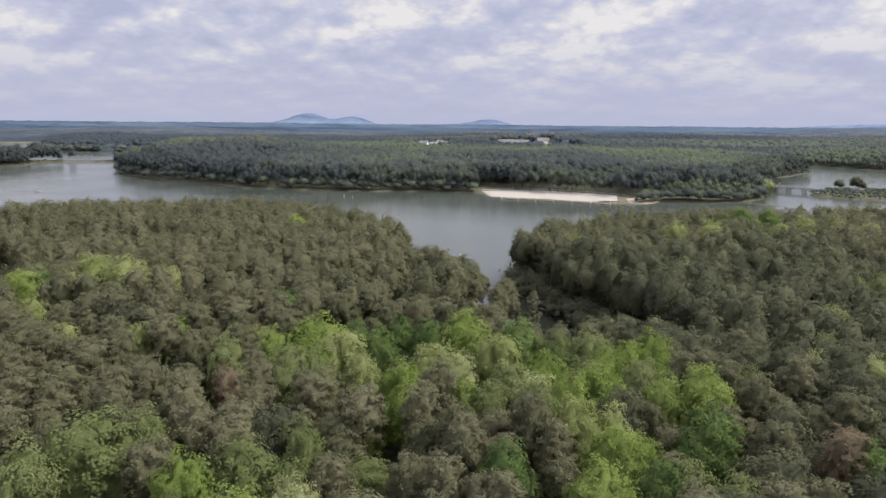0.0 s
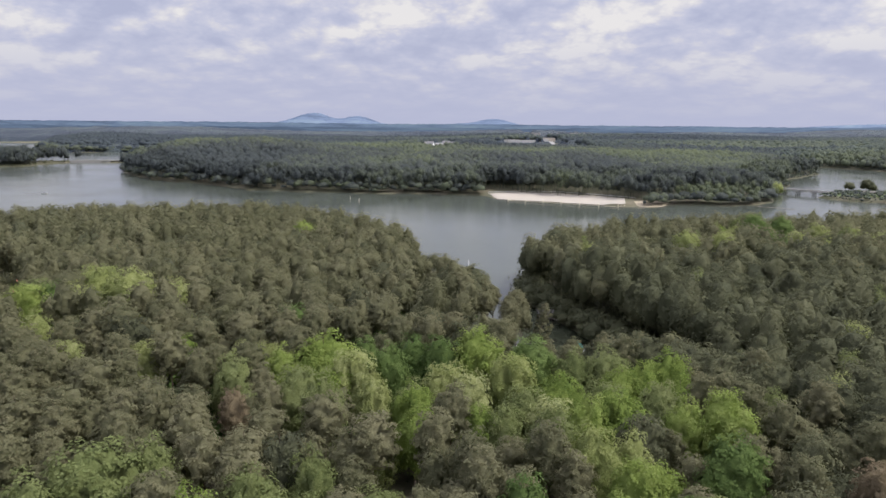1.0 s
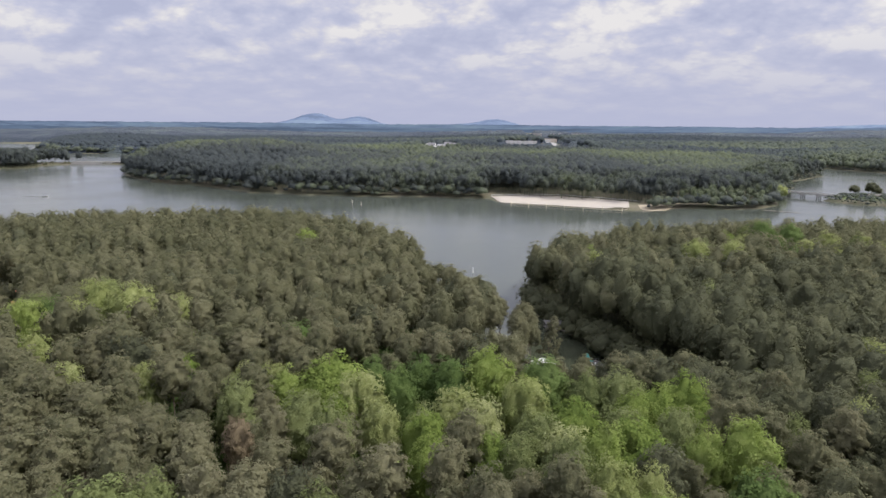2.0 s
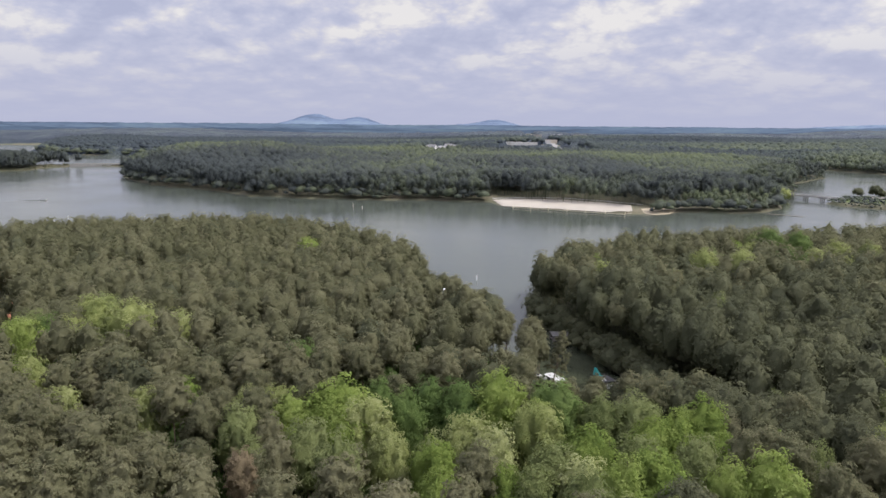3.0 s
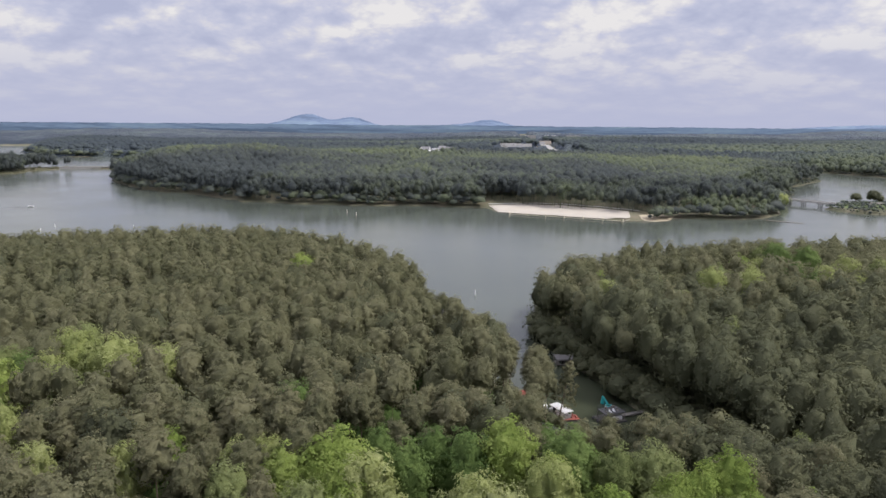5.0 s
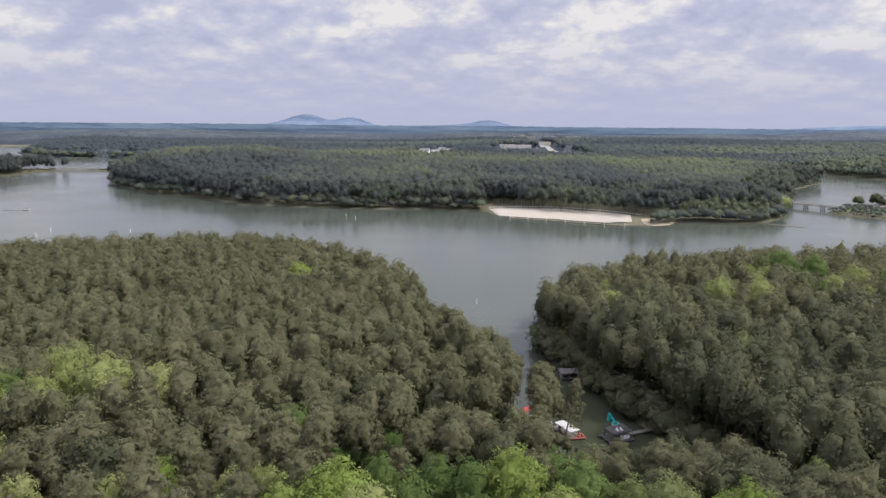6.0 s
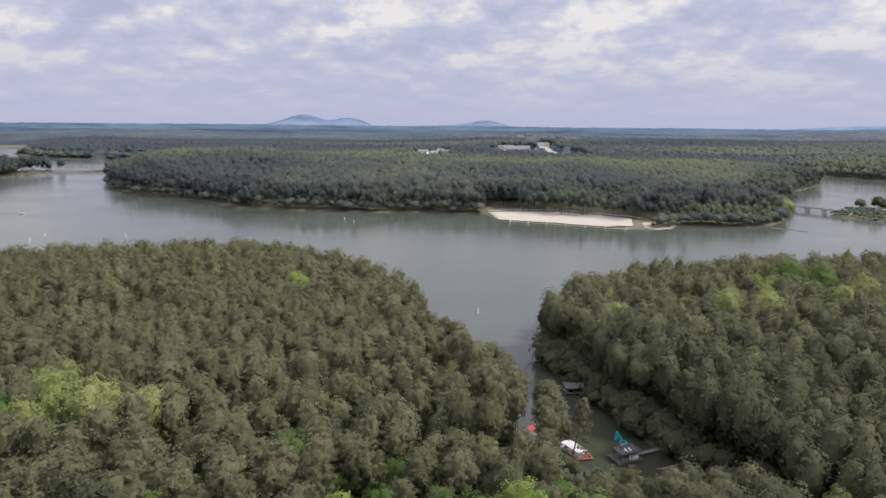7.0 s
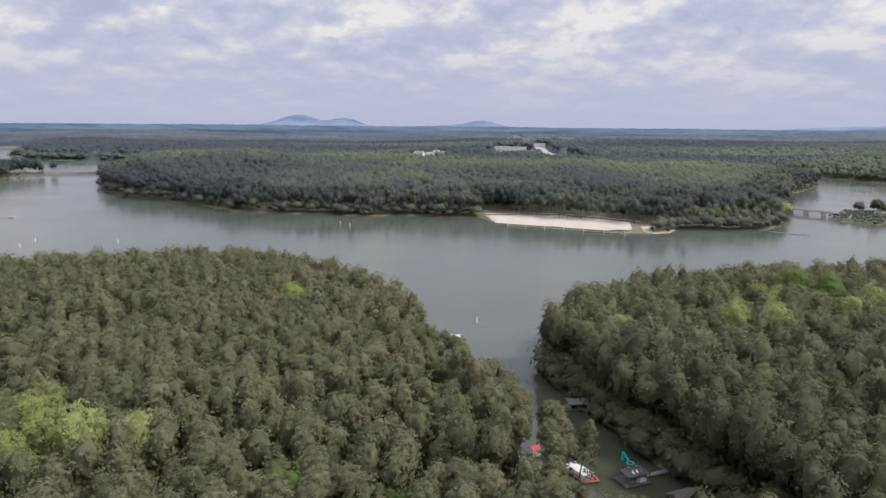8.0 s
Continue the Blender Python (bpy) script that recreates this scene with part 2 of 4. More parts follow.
def empty(name, m, label, category, group=""):
    ob = new(name)
    ob.empty_display_size = 0.5
    ob.matrix_basis = m
    return tagged(ob, label, category, group)


# ---- the lie of the land ----
NEAR_SHORE = [(-2400, 640), (-1400, 480), (-700, 400), (-400, 364), (-240, 361), (-190, 387), (-140, 398), (-99, 392), (-58, 364), (-27.5, 321.5), (-9.5, 281.5), (4.5, 243),
              (15.5, 211), (20, 200), (25, 191), (29, 178), (40, 166), (58, 154), (74, 143), (80, 148), (68, 166), (59, 188), (50, 207), (45, 222),
              (41, 236), (37, 250), (31, 264), (31, 288), (46, 315), (85, 343), (129, 356), (180, 363), (250, 380), (420, 405), (900, 430), (2600, 520),
              (2600, 620)]
FAR_SHORE = [(900, 560), (470, 630), (418, 645), (386, 680), (392, 700), (412, 716), (425, 742), (475, 733), (560, 715), (900, 640), (2600, 800), (2600, 1000),
             (1500, 960), (752, 1143), (710, 1264), (640, 1290), (600, 1180), (600, 1085), (588, 1056), (483, 950), (415, 812), (362, 752), (349, 726), (318, 652),
             (292, 626), (264, 613), (207, 614), (178, 596), (160, 601), (107, 629), (45, 659), (38, 690), (-33, 702), (-116, 702), (-226, 733), (-307, 808),
             (-345, 822), (-399, 868), (-430, 905), (-492, 990), (-512, 1040), (-560, 1160), (-612, 1240), (-640, 1238), (-702, 1230), (-724, 1180), (-713, 1108), (-760, 1075),
             (-1000, 1010), (-2400, 900)]
LAKE = NEAR_SHORE + FAR_SHORE
BACK_LAKE = [(-600, 1300), (-640, 1262), (-705, 1252), (-765, 1235), (-820, 1180), (-1100, 1120), (-2600, 1000), (-2800, 2500), (-1900, 2560), (-1530, 2520), (-1190, 1900),
             (-1120, 1850), (-1056, 1735), (-950, 1692), (-767, 1706), (-701, 1524), (-640, 1390)]


def off_shore(px, py, ring):
    """Signed distance to a closed line: plus outside, minus inside."""
    ring = np.array(ring, float)
    best, inside = np.full(px.shape, 1e9), np.zeros(px.shape, bool)
    for (ax, ay), (bx, by) in zip(ring, np.roll(ring, -1, 0)):
        ex, ey = bx - ax, by - ay
        k = np.clip(((px - ax) * ex + (py - ay) * ey) / (ex * ex + ey * ey), 0, 1)
        best = np.minimum(best, np.hypot(px - ax - k * ex, py - ay - k * ey))
        with np.errstate(divide="ignore", invalid="ignore"):
            inside ^= ((ay > py) != (by > py)) & (px < ex * (py - ay) / (by - ay) + ax)
    return np.where(inside, -best, best)


def waves(px, py, scale, seed):
    """Smooth rolling noise between about -1 and 1."""
    r = np.random.default_rng(seed)
    total = 0
    for k in range(6):
        a, s = r.uniform(0, 6.283), r.uniform(0.6, 1.9)
        total = total + np.sin((px * math.cos(a) + py * math.sin(a)) / scale * s + r.uniform(0, 6.283))
    return total / 3.0


def shore(px, py):
    wob = 2.2 * waves(px, py, 9.0, 5) + 1.0 * waves(px, py, 3.5, 6)
    return np.minimum(off_shore(px, py, LAKE), off_shore(px, py, BACK_LAKE)) + np.where(py > 420, wob * 1.5, wob * 0.5)


def hump(px, py, x, y, rx, ry, h):
    return h * np.exp(-((px - x) / rx) ** 2 - ((py - y) / ry) ** 2)


def height(px, py, d=None):
    px, py = np.asarray(px, float), np.asarray(py, float)
    d = shore(px, py) if d is None else d
    land = 0.35 * np.clip(d, 0, 4) + 2.2 * (1 - np.exp(-np.clip(d, 0, None) / 20.0))
    inland = 1 - np.exp(-np.clip(d, 0, None) / 110.0)
    dist = np.hypot(px, py)
    roll = 9.0 * inland * np.clip((dist - 550) / 200, 0, 1) + 5 * inland * waves(px, py, 120, 8)
    rise = np.clip(dist - 1000, 0, None) * 0.011
    swell = np.clip((dist - 1500) / 1500, 0, 1) * 12 * waves(px, py, 420, 9)
    hills = hump(px, py, -365, 1090, 170, 120, 22) + hump(px, py, -95, 150, 45, 60, 6) + hump(px, py, 140, 250, 60, 60, 3) + hump(px, py, 185, 1660, 120, 150, 11) + hump(px, py, -30, 1365, 80, 80, 8)
    h = land + inland * (roll + rise + swell) + hills * np.clip(d / 60, 0, 1)
    sandy = np.exp(-((px - 105) / 62) ** 2 - ((py - 645) / 34) ** 2)
    h = h * (1 - 0.9 * sandy) + sandy * np.clip(d * 0.07, 0, 2.5)
    return np.where(d > 0, h, np.maximum(d * 0.4, -3.0))


def axis(stops):
    """Grid lines with a step that changes from stretch to stretch."""
    line = [stops[0][0]]
    for (a, step), (b, _) in zip(stops, stops[1:]):
        n = max(1, round((b - a) / step))
        line += [a + (b - a) * (k + 1) / n for k in range(n)]
    return np.array(line)


def sheet(xs, ys):
    gx, gy = np.meshgrid(xs, ys)
    i = np.arange(gx.size).reshape(gx.shape)
    q = np.stack([i[:-1, :-1], i[:-1, 1:], i[1:, 1:], i[1:, :-1]], -1).reshape(-1, 4)
    return gx.ravel(), gy.ravel(), q


def build_ground():
    xs = axis([(-4700, 150), (-2000, 50), (-900, 18), (-350, 7), (-60, 3), (110, 7), (520, 18), (1000, 50), (2000, 150), (4700, 1)])
    ys = axis([(-900, 100), (-100, 14), (60, 6), (140, 3), (370, 10), (560, 6), (760, 12), (1300, 30), (2000, 70), (4700, 1)])
    gx, gy, q = sheet(xs, ys)
    me = tri_mesh("ground", np.stack([gx, gy, height(gx, gy)], 1), q, GROUND, smooth=True)
    tagged(new("ground", me), "brown-green forest floor rolling away to the horizon", "ground", kind="structure")


build_ground()
wx, wy, wq = sheet(axis([(-2900, 400), (2700, 1)]), axis([(120, 300), (2600, 1)]))
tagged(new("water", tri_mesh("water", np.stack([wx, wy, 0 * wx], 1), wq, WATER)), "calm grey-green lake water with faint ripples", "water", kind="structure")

# ---- trees ----

def ico(sub):
    bm = bmesh.new()
    bmesh.ops.create_icosphere(bm, subdivisions=sub, radius=1.0)
    v, f = np.array([p.co for p in bm.verts]), np.array([[p.index for p in t.verts] for t in bm.faces])
    bm.free()
    return v, f


ICO = {k: ico(k) for k in (1, 2, 3)}


def unit(a):
    return a / np.linalg.norm(a, axis=1, keepdims=True)


def bulges(r, centres, radii, middle, axes, sub, deep):
    """The closed surface of a crown: a ball swollen outwards to the clumps; gives corners, triangles and each corner's nearest clump."""
    v, f = ICO[sub]
    steps = np.linspace(deep, 1.32, 14)
    p = middle + v[:, None, :] * axes * steps[None, :, None]
    size = np.array([(a, a, b) for a, b in radii])
    gap = np.stack([(((p - c) / q) ** 2).sum(-1) for c, q in zip(centres, size)], -1)
    inside = gap.min(-1) < 1.0
    far = np.where(inside.any(1), steps[inside.shape[1] - 1 - inside[:, ::-1].argmax(1)], deep) * r.uniform(0.70, 0.97, len(v))
    out = middle + v * axes * far[:, None]
    near = np.stack([(((out - c) / q) ** 2).sum(-1) for c, q in zip(centres, size)], -1).argmin(1)
    return out, f, near, v


def leaves(r, centres, radii, count, size, narrow, core, sub=3, spiky=False, deep=0.62, lift=0.15):
    """Leaf sprays standing off the bulging surface of a crown; gives corners, triangles, tones and rounded directions.
    spiky: pairs of needle-like points in place of leaf shapes."""
    vs, fs, ts, ns, base = [], [], [], [], 0
    middle, axes = core
    tones = r.uniform(0.32, 0.68, len(centres))
    for c, (rx, rz), tone in zip(centres, radii, tones):
        k = int(count)
        out = (c - middle) / np.array(axes)
        out = out / (np.linalg.norm(out) + 1e-6)
        d = unit(r.normal(size=(k, 3)) + out * 0.8 + (0, 0, 0.35))
        p = c + d * (rx, rx, rz) * r.uniform(0.6, 1.18, (k, 1))
        nrm = unit(d * 0.8 + out * 0.7 + (0, 0, 0.25) + 0.35 * r.normal(size=(k, 3)))
        t = unit(np.cross(nrm, r.normal(size=(k, 3))))
        b = np.cross(nrm, t)
        s = size * r.uniform(0.6, 1.35, (k, 1))
        if spiky:
            w = s * narrow
            u = t * 0.2 + b * 0.98
            v = b * 0.2 - t * 0.98
            six = np.stack([p - b * w, p + b * w, p + (t + nrm * 0.35) * s * 1.3, p - v * w, p + v * w, p + (u + nrm * 0.25) * s * 1.3], 1).reshape(-1, 3)
            i = base + 6 * np.arange(k)
            vs.append(six)
            fs += [np.stack([i, i + 1, i + 2], 1), np.stack([i + 3, i + 4, i + 5], 1)]
            n = 6
        else:
            quad = np.stack([p + t * s, p + b * s * narrow + nrm * s * 0.2, p - t * s, p - b * s * narrow + nrm * s * 0.2], 1).reshape(-1, 3)
            i = base + 4 * np.arange(k)
            vs.append(quad)
            fs += [np.stack([i, i + 1, i + 2], 1), np.stack([i, i + 2, i + 3], 1)]
            n = 4
        ns.append(np.repeat(unit(d * 0.75 + unit((p - middle) / np.array(axes)) * 0.8 + 0.4 * r.normal(size=(k, 3)) + (0, 0, lift)), n, 0))
        ts.append(np.repeat(np.clip(tone + r.uniform(-0.34, 0.34, k), 0, 1), n))
        base += n * k
    v, f, near, way = bulges(r, np.array(centres), radii, middle, axes, sub, deep)
    vs.append(v)
    fs.append(f + base)
    ts.append(np.clip(tones[near] + r.uniform(-0.2, 0.12, len(v)), 0, 1))
    ns.append(unit(unit(v - np.array(centres)[near]) * 0.8 + way * 0.7 + 0.4 * r.normal(size=v.shape) + (0, 0, lift)) * 0.8)
    return np.concatenate(vs), np.concatenate(fs), np.concatenate(ts), np.concatenate(ns)


def crown_clumps(r, middle, axes, n, small, lowest, flat):
    """Clumps spread evenly over a rounded, uneven crown."""
    cs, rs = [], []
    for k in range(n):
        u = lowest + (1 - lowest) * (k + 0.5) / n
        ring = math.sqrt(max(0.0, 1 - u * u))
        a = k * 2.39996 + r.uniform(-0.35, 0.35)
        d = np.array((math.cos(a) * ring, math.sin(a) * ring, u))
        cs.append(middle + d * axes * r.uniform(0.74, 1.0))
        rad = small * r.uniform(0.7, 1.3)
        rs.append((rad, rad * flat))
    return np.array(cs), rs


def pine_clumps(r, tall, spread, n):
    """A pine's rounded crown on the upper part of a bare stem."""
    middle, axes = np.array((0.0, 0.0, tall * 0.76)), np.array((spread * r.uniform(0.9, 1.1), spread * r.uniform(0.9, 1.1), tall * r.uniform(0.19, 0.23)))
    return *crown_clumps(r, middle, axes, n, spread * 1.95 / math.sqrt(n), -0.6, 0.7), (middle, axes)


def leafy_clumps(r, tall, spread, n):
    """A broad, domed crown that reaches far down."""
    middle, axes = np.array((0.0, 0.0, tall * 0.64)), np.array((spread * r.uniform(0.9, 1.1), spread * r.uniform(0.9, 1.1), tall * r.uniform(0.32, 0.37)))
    return *crown_clumps(r, middle, axes, n, spread * 2.15 / math.sqrt(n), -0.6, 0.85), (middle, axes)


def far_clumps(r, tall, spread, n):
    """A full crown that reaches almost to the ground."""
    middle, axes = np.array((0.0, 0.0, tall * 0.66)), np.array((spread * r.uniform(0.85, 1.2), spread * r.uniform(0.85, 1.2), tall * r.uniform(0.27, 0.36)))
    return *crown_clumps(r, middle, axes, n, spread * 1.9 / math.sqrt(n), -0.75, 0.9), (middle, axes)


def stem(r, tall, thick, clumps, limbs):
    """A tapered, slightly bent trunk with limbs that run to the clumps."""
    bm = bmesh.new()
    last = Vector((0, 0, -0.6))
    for k in range(5):
        z = tall * 0.95 * (k + 1) / 5
        nxt = Vector((r.uniform(-0.25, 0.25), r.uniform(-0.25, 0.25), z))
        tube(last, nxt, thick * (1 - 0.18 * k), thick * (1 - 0.18 * (k + 1)), 6, bm)
        last = nxt
    for c in clumps[:limbs]:
        c = Vector(c)
        tube((0, 0, c.z - 0.35 * c.xy.length - 0.3), c, thick * 0.35, thick * 0.12, 4, bm)
    return bm


def tree_kind(name, mat, make, tall, spread, n, count, size, narrow, label, variants, seed):
    """Some model trees of one kind, each an Empty over a trunk and a crown."""
    out = []
    for k in range(variants):
        r = np.random.default_rng(seed + k)
        cs, rs, core = make(r, tall, spread, n)
        v, f, t, w = leaves(r, cs, rs, count, size, narrow, core)
        ob = empty(name, pose(0, 0, -500), label, "tree", name + "s of the near shore")
        part("trunk", stem(r, tall, 0.22, cs, 5), BARK, ob)
        crown = new("crown", tri_mesh("crown", v, f, mat, t, swell=w))
        crown.parent = ob
        out.append(ob)
    return out


def scatter(x0, x1, y0, y1, step, seed):
    r = np.random.default_rng(seed)
    gx, gy = np.meshgrid(np.arange(x0, x1, step), np.arange(y0, y1, step))
    gx = gx + (np.arange(gx.shape[0])[:, None] % 2) * step / 2
    return (gx + r.uniform(-0.34, 0.34, gx.shape) * step).ravel(), (gy + r.uniform(-0.34, 0.34, gy.shape) * step).ravel()


# broadleaf trees among the pines, by the tone of their leaves: x, y, width
VIVID_AT = [(-103, 160, 0.93), (-57, 139, 0.6), (-26, 133, 1.2), (-7, 116, 0.75), (-32, 79, 0.72), (-6, 107, 0.7), (5, 139, 1.0), (4, 110, 0.65), (19, 121, 0.95),
            (27, 111, 0.97), (36, 128, 0.82), (44, 108, 0.95), (24, 88, 0.75), (20, 80, 0.75), (22, 109, 0.8), (-67, 300, 1.1),
            (42, 131, 0.85), (41, 121, 0.8), (31, 126, 0.75), (12, 133, 0.8), (-24, 127, 0.8)]
PALE_AT = [(-94, 177, 1.1), (-83, 172, 1.2), (-89, 141, 0.75), (-76, 130, 0.62), (-61, 130, 0.64), (-20, 129, 0.95), (-15, 121, 0.66), (-44, 136, 0.62), (-39, 140, 0.6),
           (-2, 123, 0.85), (11, 127, 0.9), (2, 120, 0.78), (20, 97, 0.78), (72, 125, 0.66), (97, 160, 0.7), (82, 123, 0.73), (26, 99, 0.65), (54, 266, 0.85)]
PALE_EAST = [(93, 264, 1.1), (104, 257, 1.1), (145, 281, 0.9), (160, 292, 1.1), (152, 270, 0.65), (77, 250, 0.65), (112, 272, 0.9), (-98, 180, 0.95), (-95, 167, 0.75)]
DEEP_AT = [(-102, 169, 0.8), (-13, 134, 0.8), (-9, 140, 0.75), (16, 138, 1.1), (39, 93, 0.9), (28, 82, 0.7), (57, 85, 0.7), (-19, 142, 0.72), (-3, 138, 0.9),
           (143, 316, 1.3), (151, 306, 1.15), (147, 326, 1.1)]
OLIVE_AT = [(-47, 86, 1.15), (-20, 92, 0.65), (-26, 84, 0.8), (-51, 78, 0.85), (-20, 83, 0.65), (31, 135, 0.9), (15, 103, 0.82), (32, 82, 0.66), (37, 79, 0.72),
            (85, 143, 0.6), (58, 121, 0.62), (68, 155, 0.64), (127, 189, 0.7), (118, 186, 0.62), (36, 117, 0.8), (24, 135, 0.85), (8, 109, 0.74), (95, 308, 0.7), (80, 216, 0.6),
            (-42, 91, 0.8), (12, 116, 0.8), (-108, 172, 0.8)]
RUST_AT = [(54, 86, 0.95), (-36, 108, 0.75)]


# tall pines on the point of the cove: x, y, size
POINT = [(10.5, 206, 0.95), (13.0, 211, 0.85), (18.6, 204.5, 0.88), (19.2, 198.3, 0.95), (19.6, 191.5, 0.88), (19.4, 184.5, 0.82), (10.5, 197, 0.95), (16.0, 188, 0.92), (15.6, 180, 0.92), (14.6, 172.5, 0.85), (10.6, 181, 0.95), (9.8, 172, 0.95), (9.0, 189, 0.95)]


# lines along which the trees stand low
LOW = [(10, 174, 16, 213), (-133, 198, -155, 230), (-106, 160, -122, 182), (-12, 212, -8, 226)]


def green_share(x, y):
    """How likely a tree between the marked ones is a broadleaf one, by place."""
    return hump(x, y, 8, 123, 29, 15, 1.5) + hump(x, y, -36, 81, 20, 9, 0.5) + hump(x, y, 27, 86, 12, 9, 0.7) + hump(x, y, 132, 290, 45, 16, 0.3) + hump(x, y, -92, 170, 18, 18, 0.35) + 0.001


def plant():
    """Spots for pines (0), dull hardwoods (1) and more broadleaf trees (2) round the marked ones."""
    x, y = scatter(-420, 420, 50, 400, 5.4, 21)
    d = shore(x, y)
    cove = (x < 30) & (y > 135) & (y < 262) & (x > -5)
    see = (np.abs(x) < 0.72 * y + 16) & (d > np.where(cove, 2.4, np.where((x > 28) & (x < 110), 1.2, 1.2)))
    house = (np.hypot(x + 127, y - 189) > 8) & (np.hypot(x + 162, y - 238) > 9) & (np.hypot(x - 48.5, y - 187) > 7)
    free = see & house
    for bx, by, w in VIVID_AT + PALE_AT + PALE_EAST + DEEP_AT + OLIVE_AT + RUST_AT:
        free &= np.hypot(x - bx, y - by) > 2.2 + 3.4 * w
        # clear towards the viewer's side, so that the crown shows
        free &= np.hypot(x - bx * (by - 5.5) / by, y - by + 5.5) > 3.6 * w
    r = np.random.default_rng(33)
    free &= r.uniform(size=len(x)) > hump(x, y, -22, 150, 42, 26, 0.3)
    x, y, d = x[free], y[free], d[free]
    # hardwoods, with extra dark ones on the right to imitate cloud shade
    bank = 0.08 + hump(x, y, 60, 240, 34, 70, 0.5) + hump(x, y, 85, 180, 40, 50, 0.35) + hump(x, y, 95, 120, 45, 50, 0.5) + hump(x, y, 105, 150, 52, 75, 0.5) + hump(x, y, 115, 205, 60, 60, 0.45)
    green = (r.uniform(size=len(x)) < green_share(x, y)) & ~((x > -8) & (x < 95) & (y > 146) & (y < 262))
    alive = np.ones(len(x), bool)
    for k in np.flatnonzero(green):
        if alive[k]:
            alive &= ~((np.hypot(x - x[k], y - y[k]) < np.where(green, 6.6, 5.2)) & (np.arange(len(x)) != k))
    x, y, d, green, bank = x[alive], y[alive], d[alive], green[alive], bank[alive]
    kind = np.where(green, 2, np.where(r.uniform(size=len(x)) < bank, 1, 0))
    order = np.argsort(np.hypot(x * 0.8, y - 60))
    return x[order], y[order], height(x, y)[order], kind[order], d[order]


def woods(name, label, mat, spots, models, seed):
    """Many trees in one mesh of kind stuff; models: (corners, triangles, tones, rounded directions)."""
    if not len(spots):
        return None
    r = np.random.default_rng(seed)
    vs, fs, ts, ns, base = [], [], [], [], 0
    pick = r.integers(0, len(models), len(spots))
    for k, (v, f, t, w) in enumerate(models):
        own = spots[pick == k]
        if not len(own):
            continue
        m = len(own)
        a, s = r.uniform(0, 6.283, m), own[:, 3]
        c, q = np.cos(a), np.sin(a)
        wide = s * r.uniform(0.88, 1.15, m)
        px = (v[None, :, 0] * c[:, None] - v[None, :, 1] * q[:, None]) * wide[:, None] + own[:, 0, None]
        py = (v[None, :, 0] * q[:, None] + v[None, :, 1] * c[:, None]) * wide[:, None] + own[:, 1, None]
        pz = v[None, :, 2] * s[:, None] + own[:, 2, None]
        vs.append(np.stack([px, py, pz], -1).reshape(-1, 3))
        ns.append(np.stack([w[None, :, 0] * c[:, None] - w[None, :, 1] * q[:, None], w[None, :, 0] * q[:, None] + w[None, :, 1] * c[:, None],
                            np.repeat(w[None, :, 2], m, 0)], -1).reshape(-1, 3))
        fs.append((f[None] + (base + np.arange(m) * len(v))[:, None, None]).reshape(-1, 3))
        ts.append(np.clip(t[None] * 0.35 + own[:, 4, None] * 0.65, 0, 1).ravel())
        base += m * len(v)
    me = tri_mesh(name, np.concatenate(vs), np.concatenate(fs), mat, np.concatenate(ts), swell=np.concatenate(ns))
    return tagged(new(name, me), label, "trees", kind="stuff")


def model(make, tall, spread, n, count, size, narrow, seed, trunk=True, sub=2, deep=0.62):
    r = np.random.default_rng(seed)
    cs, rs, core = make(r, tall, spread, n)
    v, f, t, n = leaves(r, cs, rs, count, size, narrow, core, sub, False, deep, 0.9 if make is far_clumps else 0.15)
    if trunk:
        w = 0.22
        tv = np.array([(w, 0, -1), (-w / 2, w * 0.87, -1), (-w / 2, -w * 0.87, -1), (0, 0, tall * 0.8)])
        v, f, t = np.concatenate([v, tv]), np.concatenate([f, np.array([(0, 1, 3), (1, 2, 3), (2, 0, 3)]) + len(v)]), np.concatenate([t, [0.9] * 4])
        n = np.concatenate([n, unit(tv * (1, 1, 0) + (0.01, 0, 0))])
    return v, f, t, n


pines = tree_kind("pine_tree", PINE, pine_clumps, 24.0, 2.95, 46, 44, 0.21, 0.5, "tall loblolly pine with a rounded olive-brown crown", 8, 100)
dulls = tree_kind("hardwood_tree", DULL, leafy_clumps, 23.0, 4.0, 48, 44, 0.24, 0.6, "dull green hardwood tree on the cove's wooded bank", 5, 250)
KINDS = (pines, dulls)
BROADS = [(tree_kind("broadleaf_tree", mat, leafy_clumps, 23.0, 5.0, 62, 58, 0.22, 0.7, label, 4, seed), spots) for mat, label, seed, spots in (
    (VIVID, "broadleaf tree in vivid spring green among the pines", 200, VIVID_AT), (PALE_LEAF, "pale yellow-green broadleaf tree in fresh leaf among the pines", 210, PALE_AT + PALE_EAST),
    (DEEP, "deep green broadleaf tree among the pines", 220, DEEP_AT), (OLIVE, "olive-green broadleaf tree in young leaf", 230, OLIVE_AT))]
BROADS.append((tree_kind("pine_tree", RUST, pine_clumps, 24.0, 3.2, 46, 40, 0.21, 0.5, "browning pine with rust-coloured needles", 2, 240), RUST_AT))


def cove_size(x, y):
    """Trees stand lower round the head of the cove."""
    if not (12 < x < 50 and 132 < y < 204):
        return 1.0
    step = int(y >= 147) + int(y >= 160)
    return ((0.97, 0.86, 0.58) if x > 29 else (0.90, 0.74, 0.84 if x < 17 else 0.40))[step]


def dock_gap(x, y):
    """The gap of younger trees before the red canopy: the greatest size there."""
    along, off = (17 - x) * 0.165 + (214 - y) * 0.986, abs((17 - x) * 0.986 - (214 - y) * 0.165)
    return max(0.12, (0.5 * along - 1.5) / 24) if -3 < along < 52 and off < 2.3 else 2.0


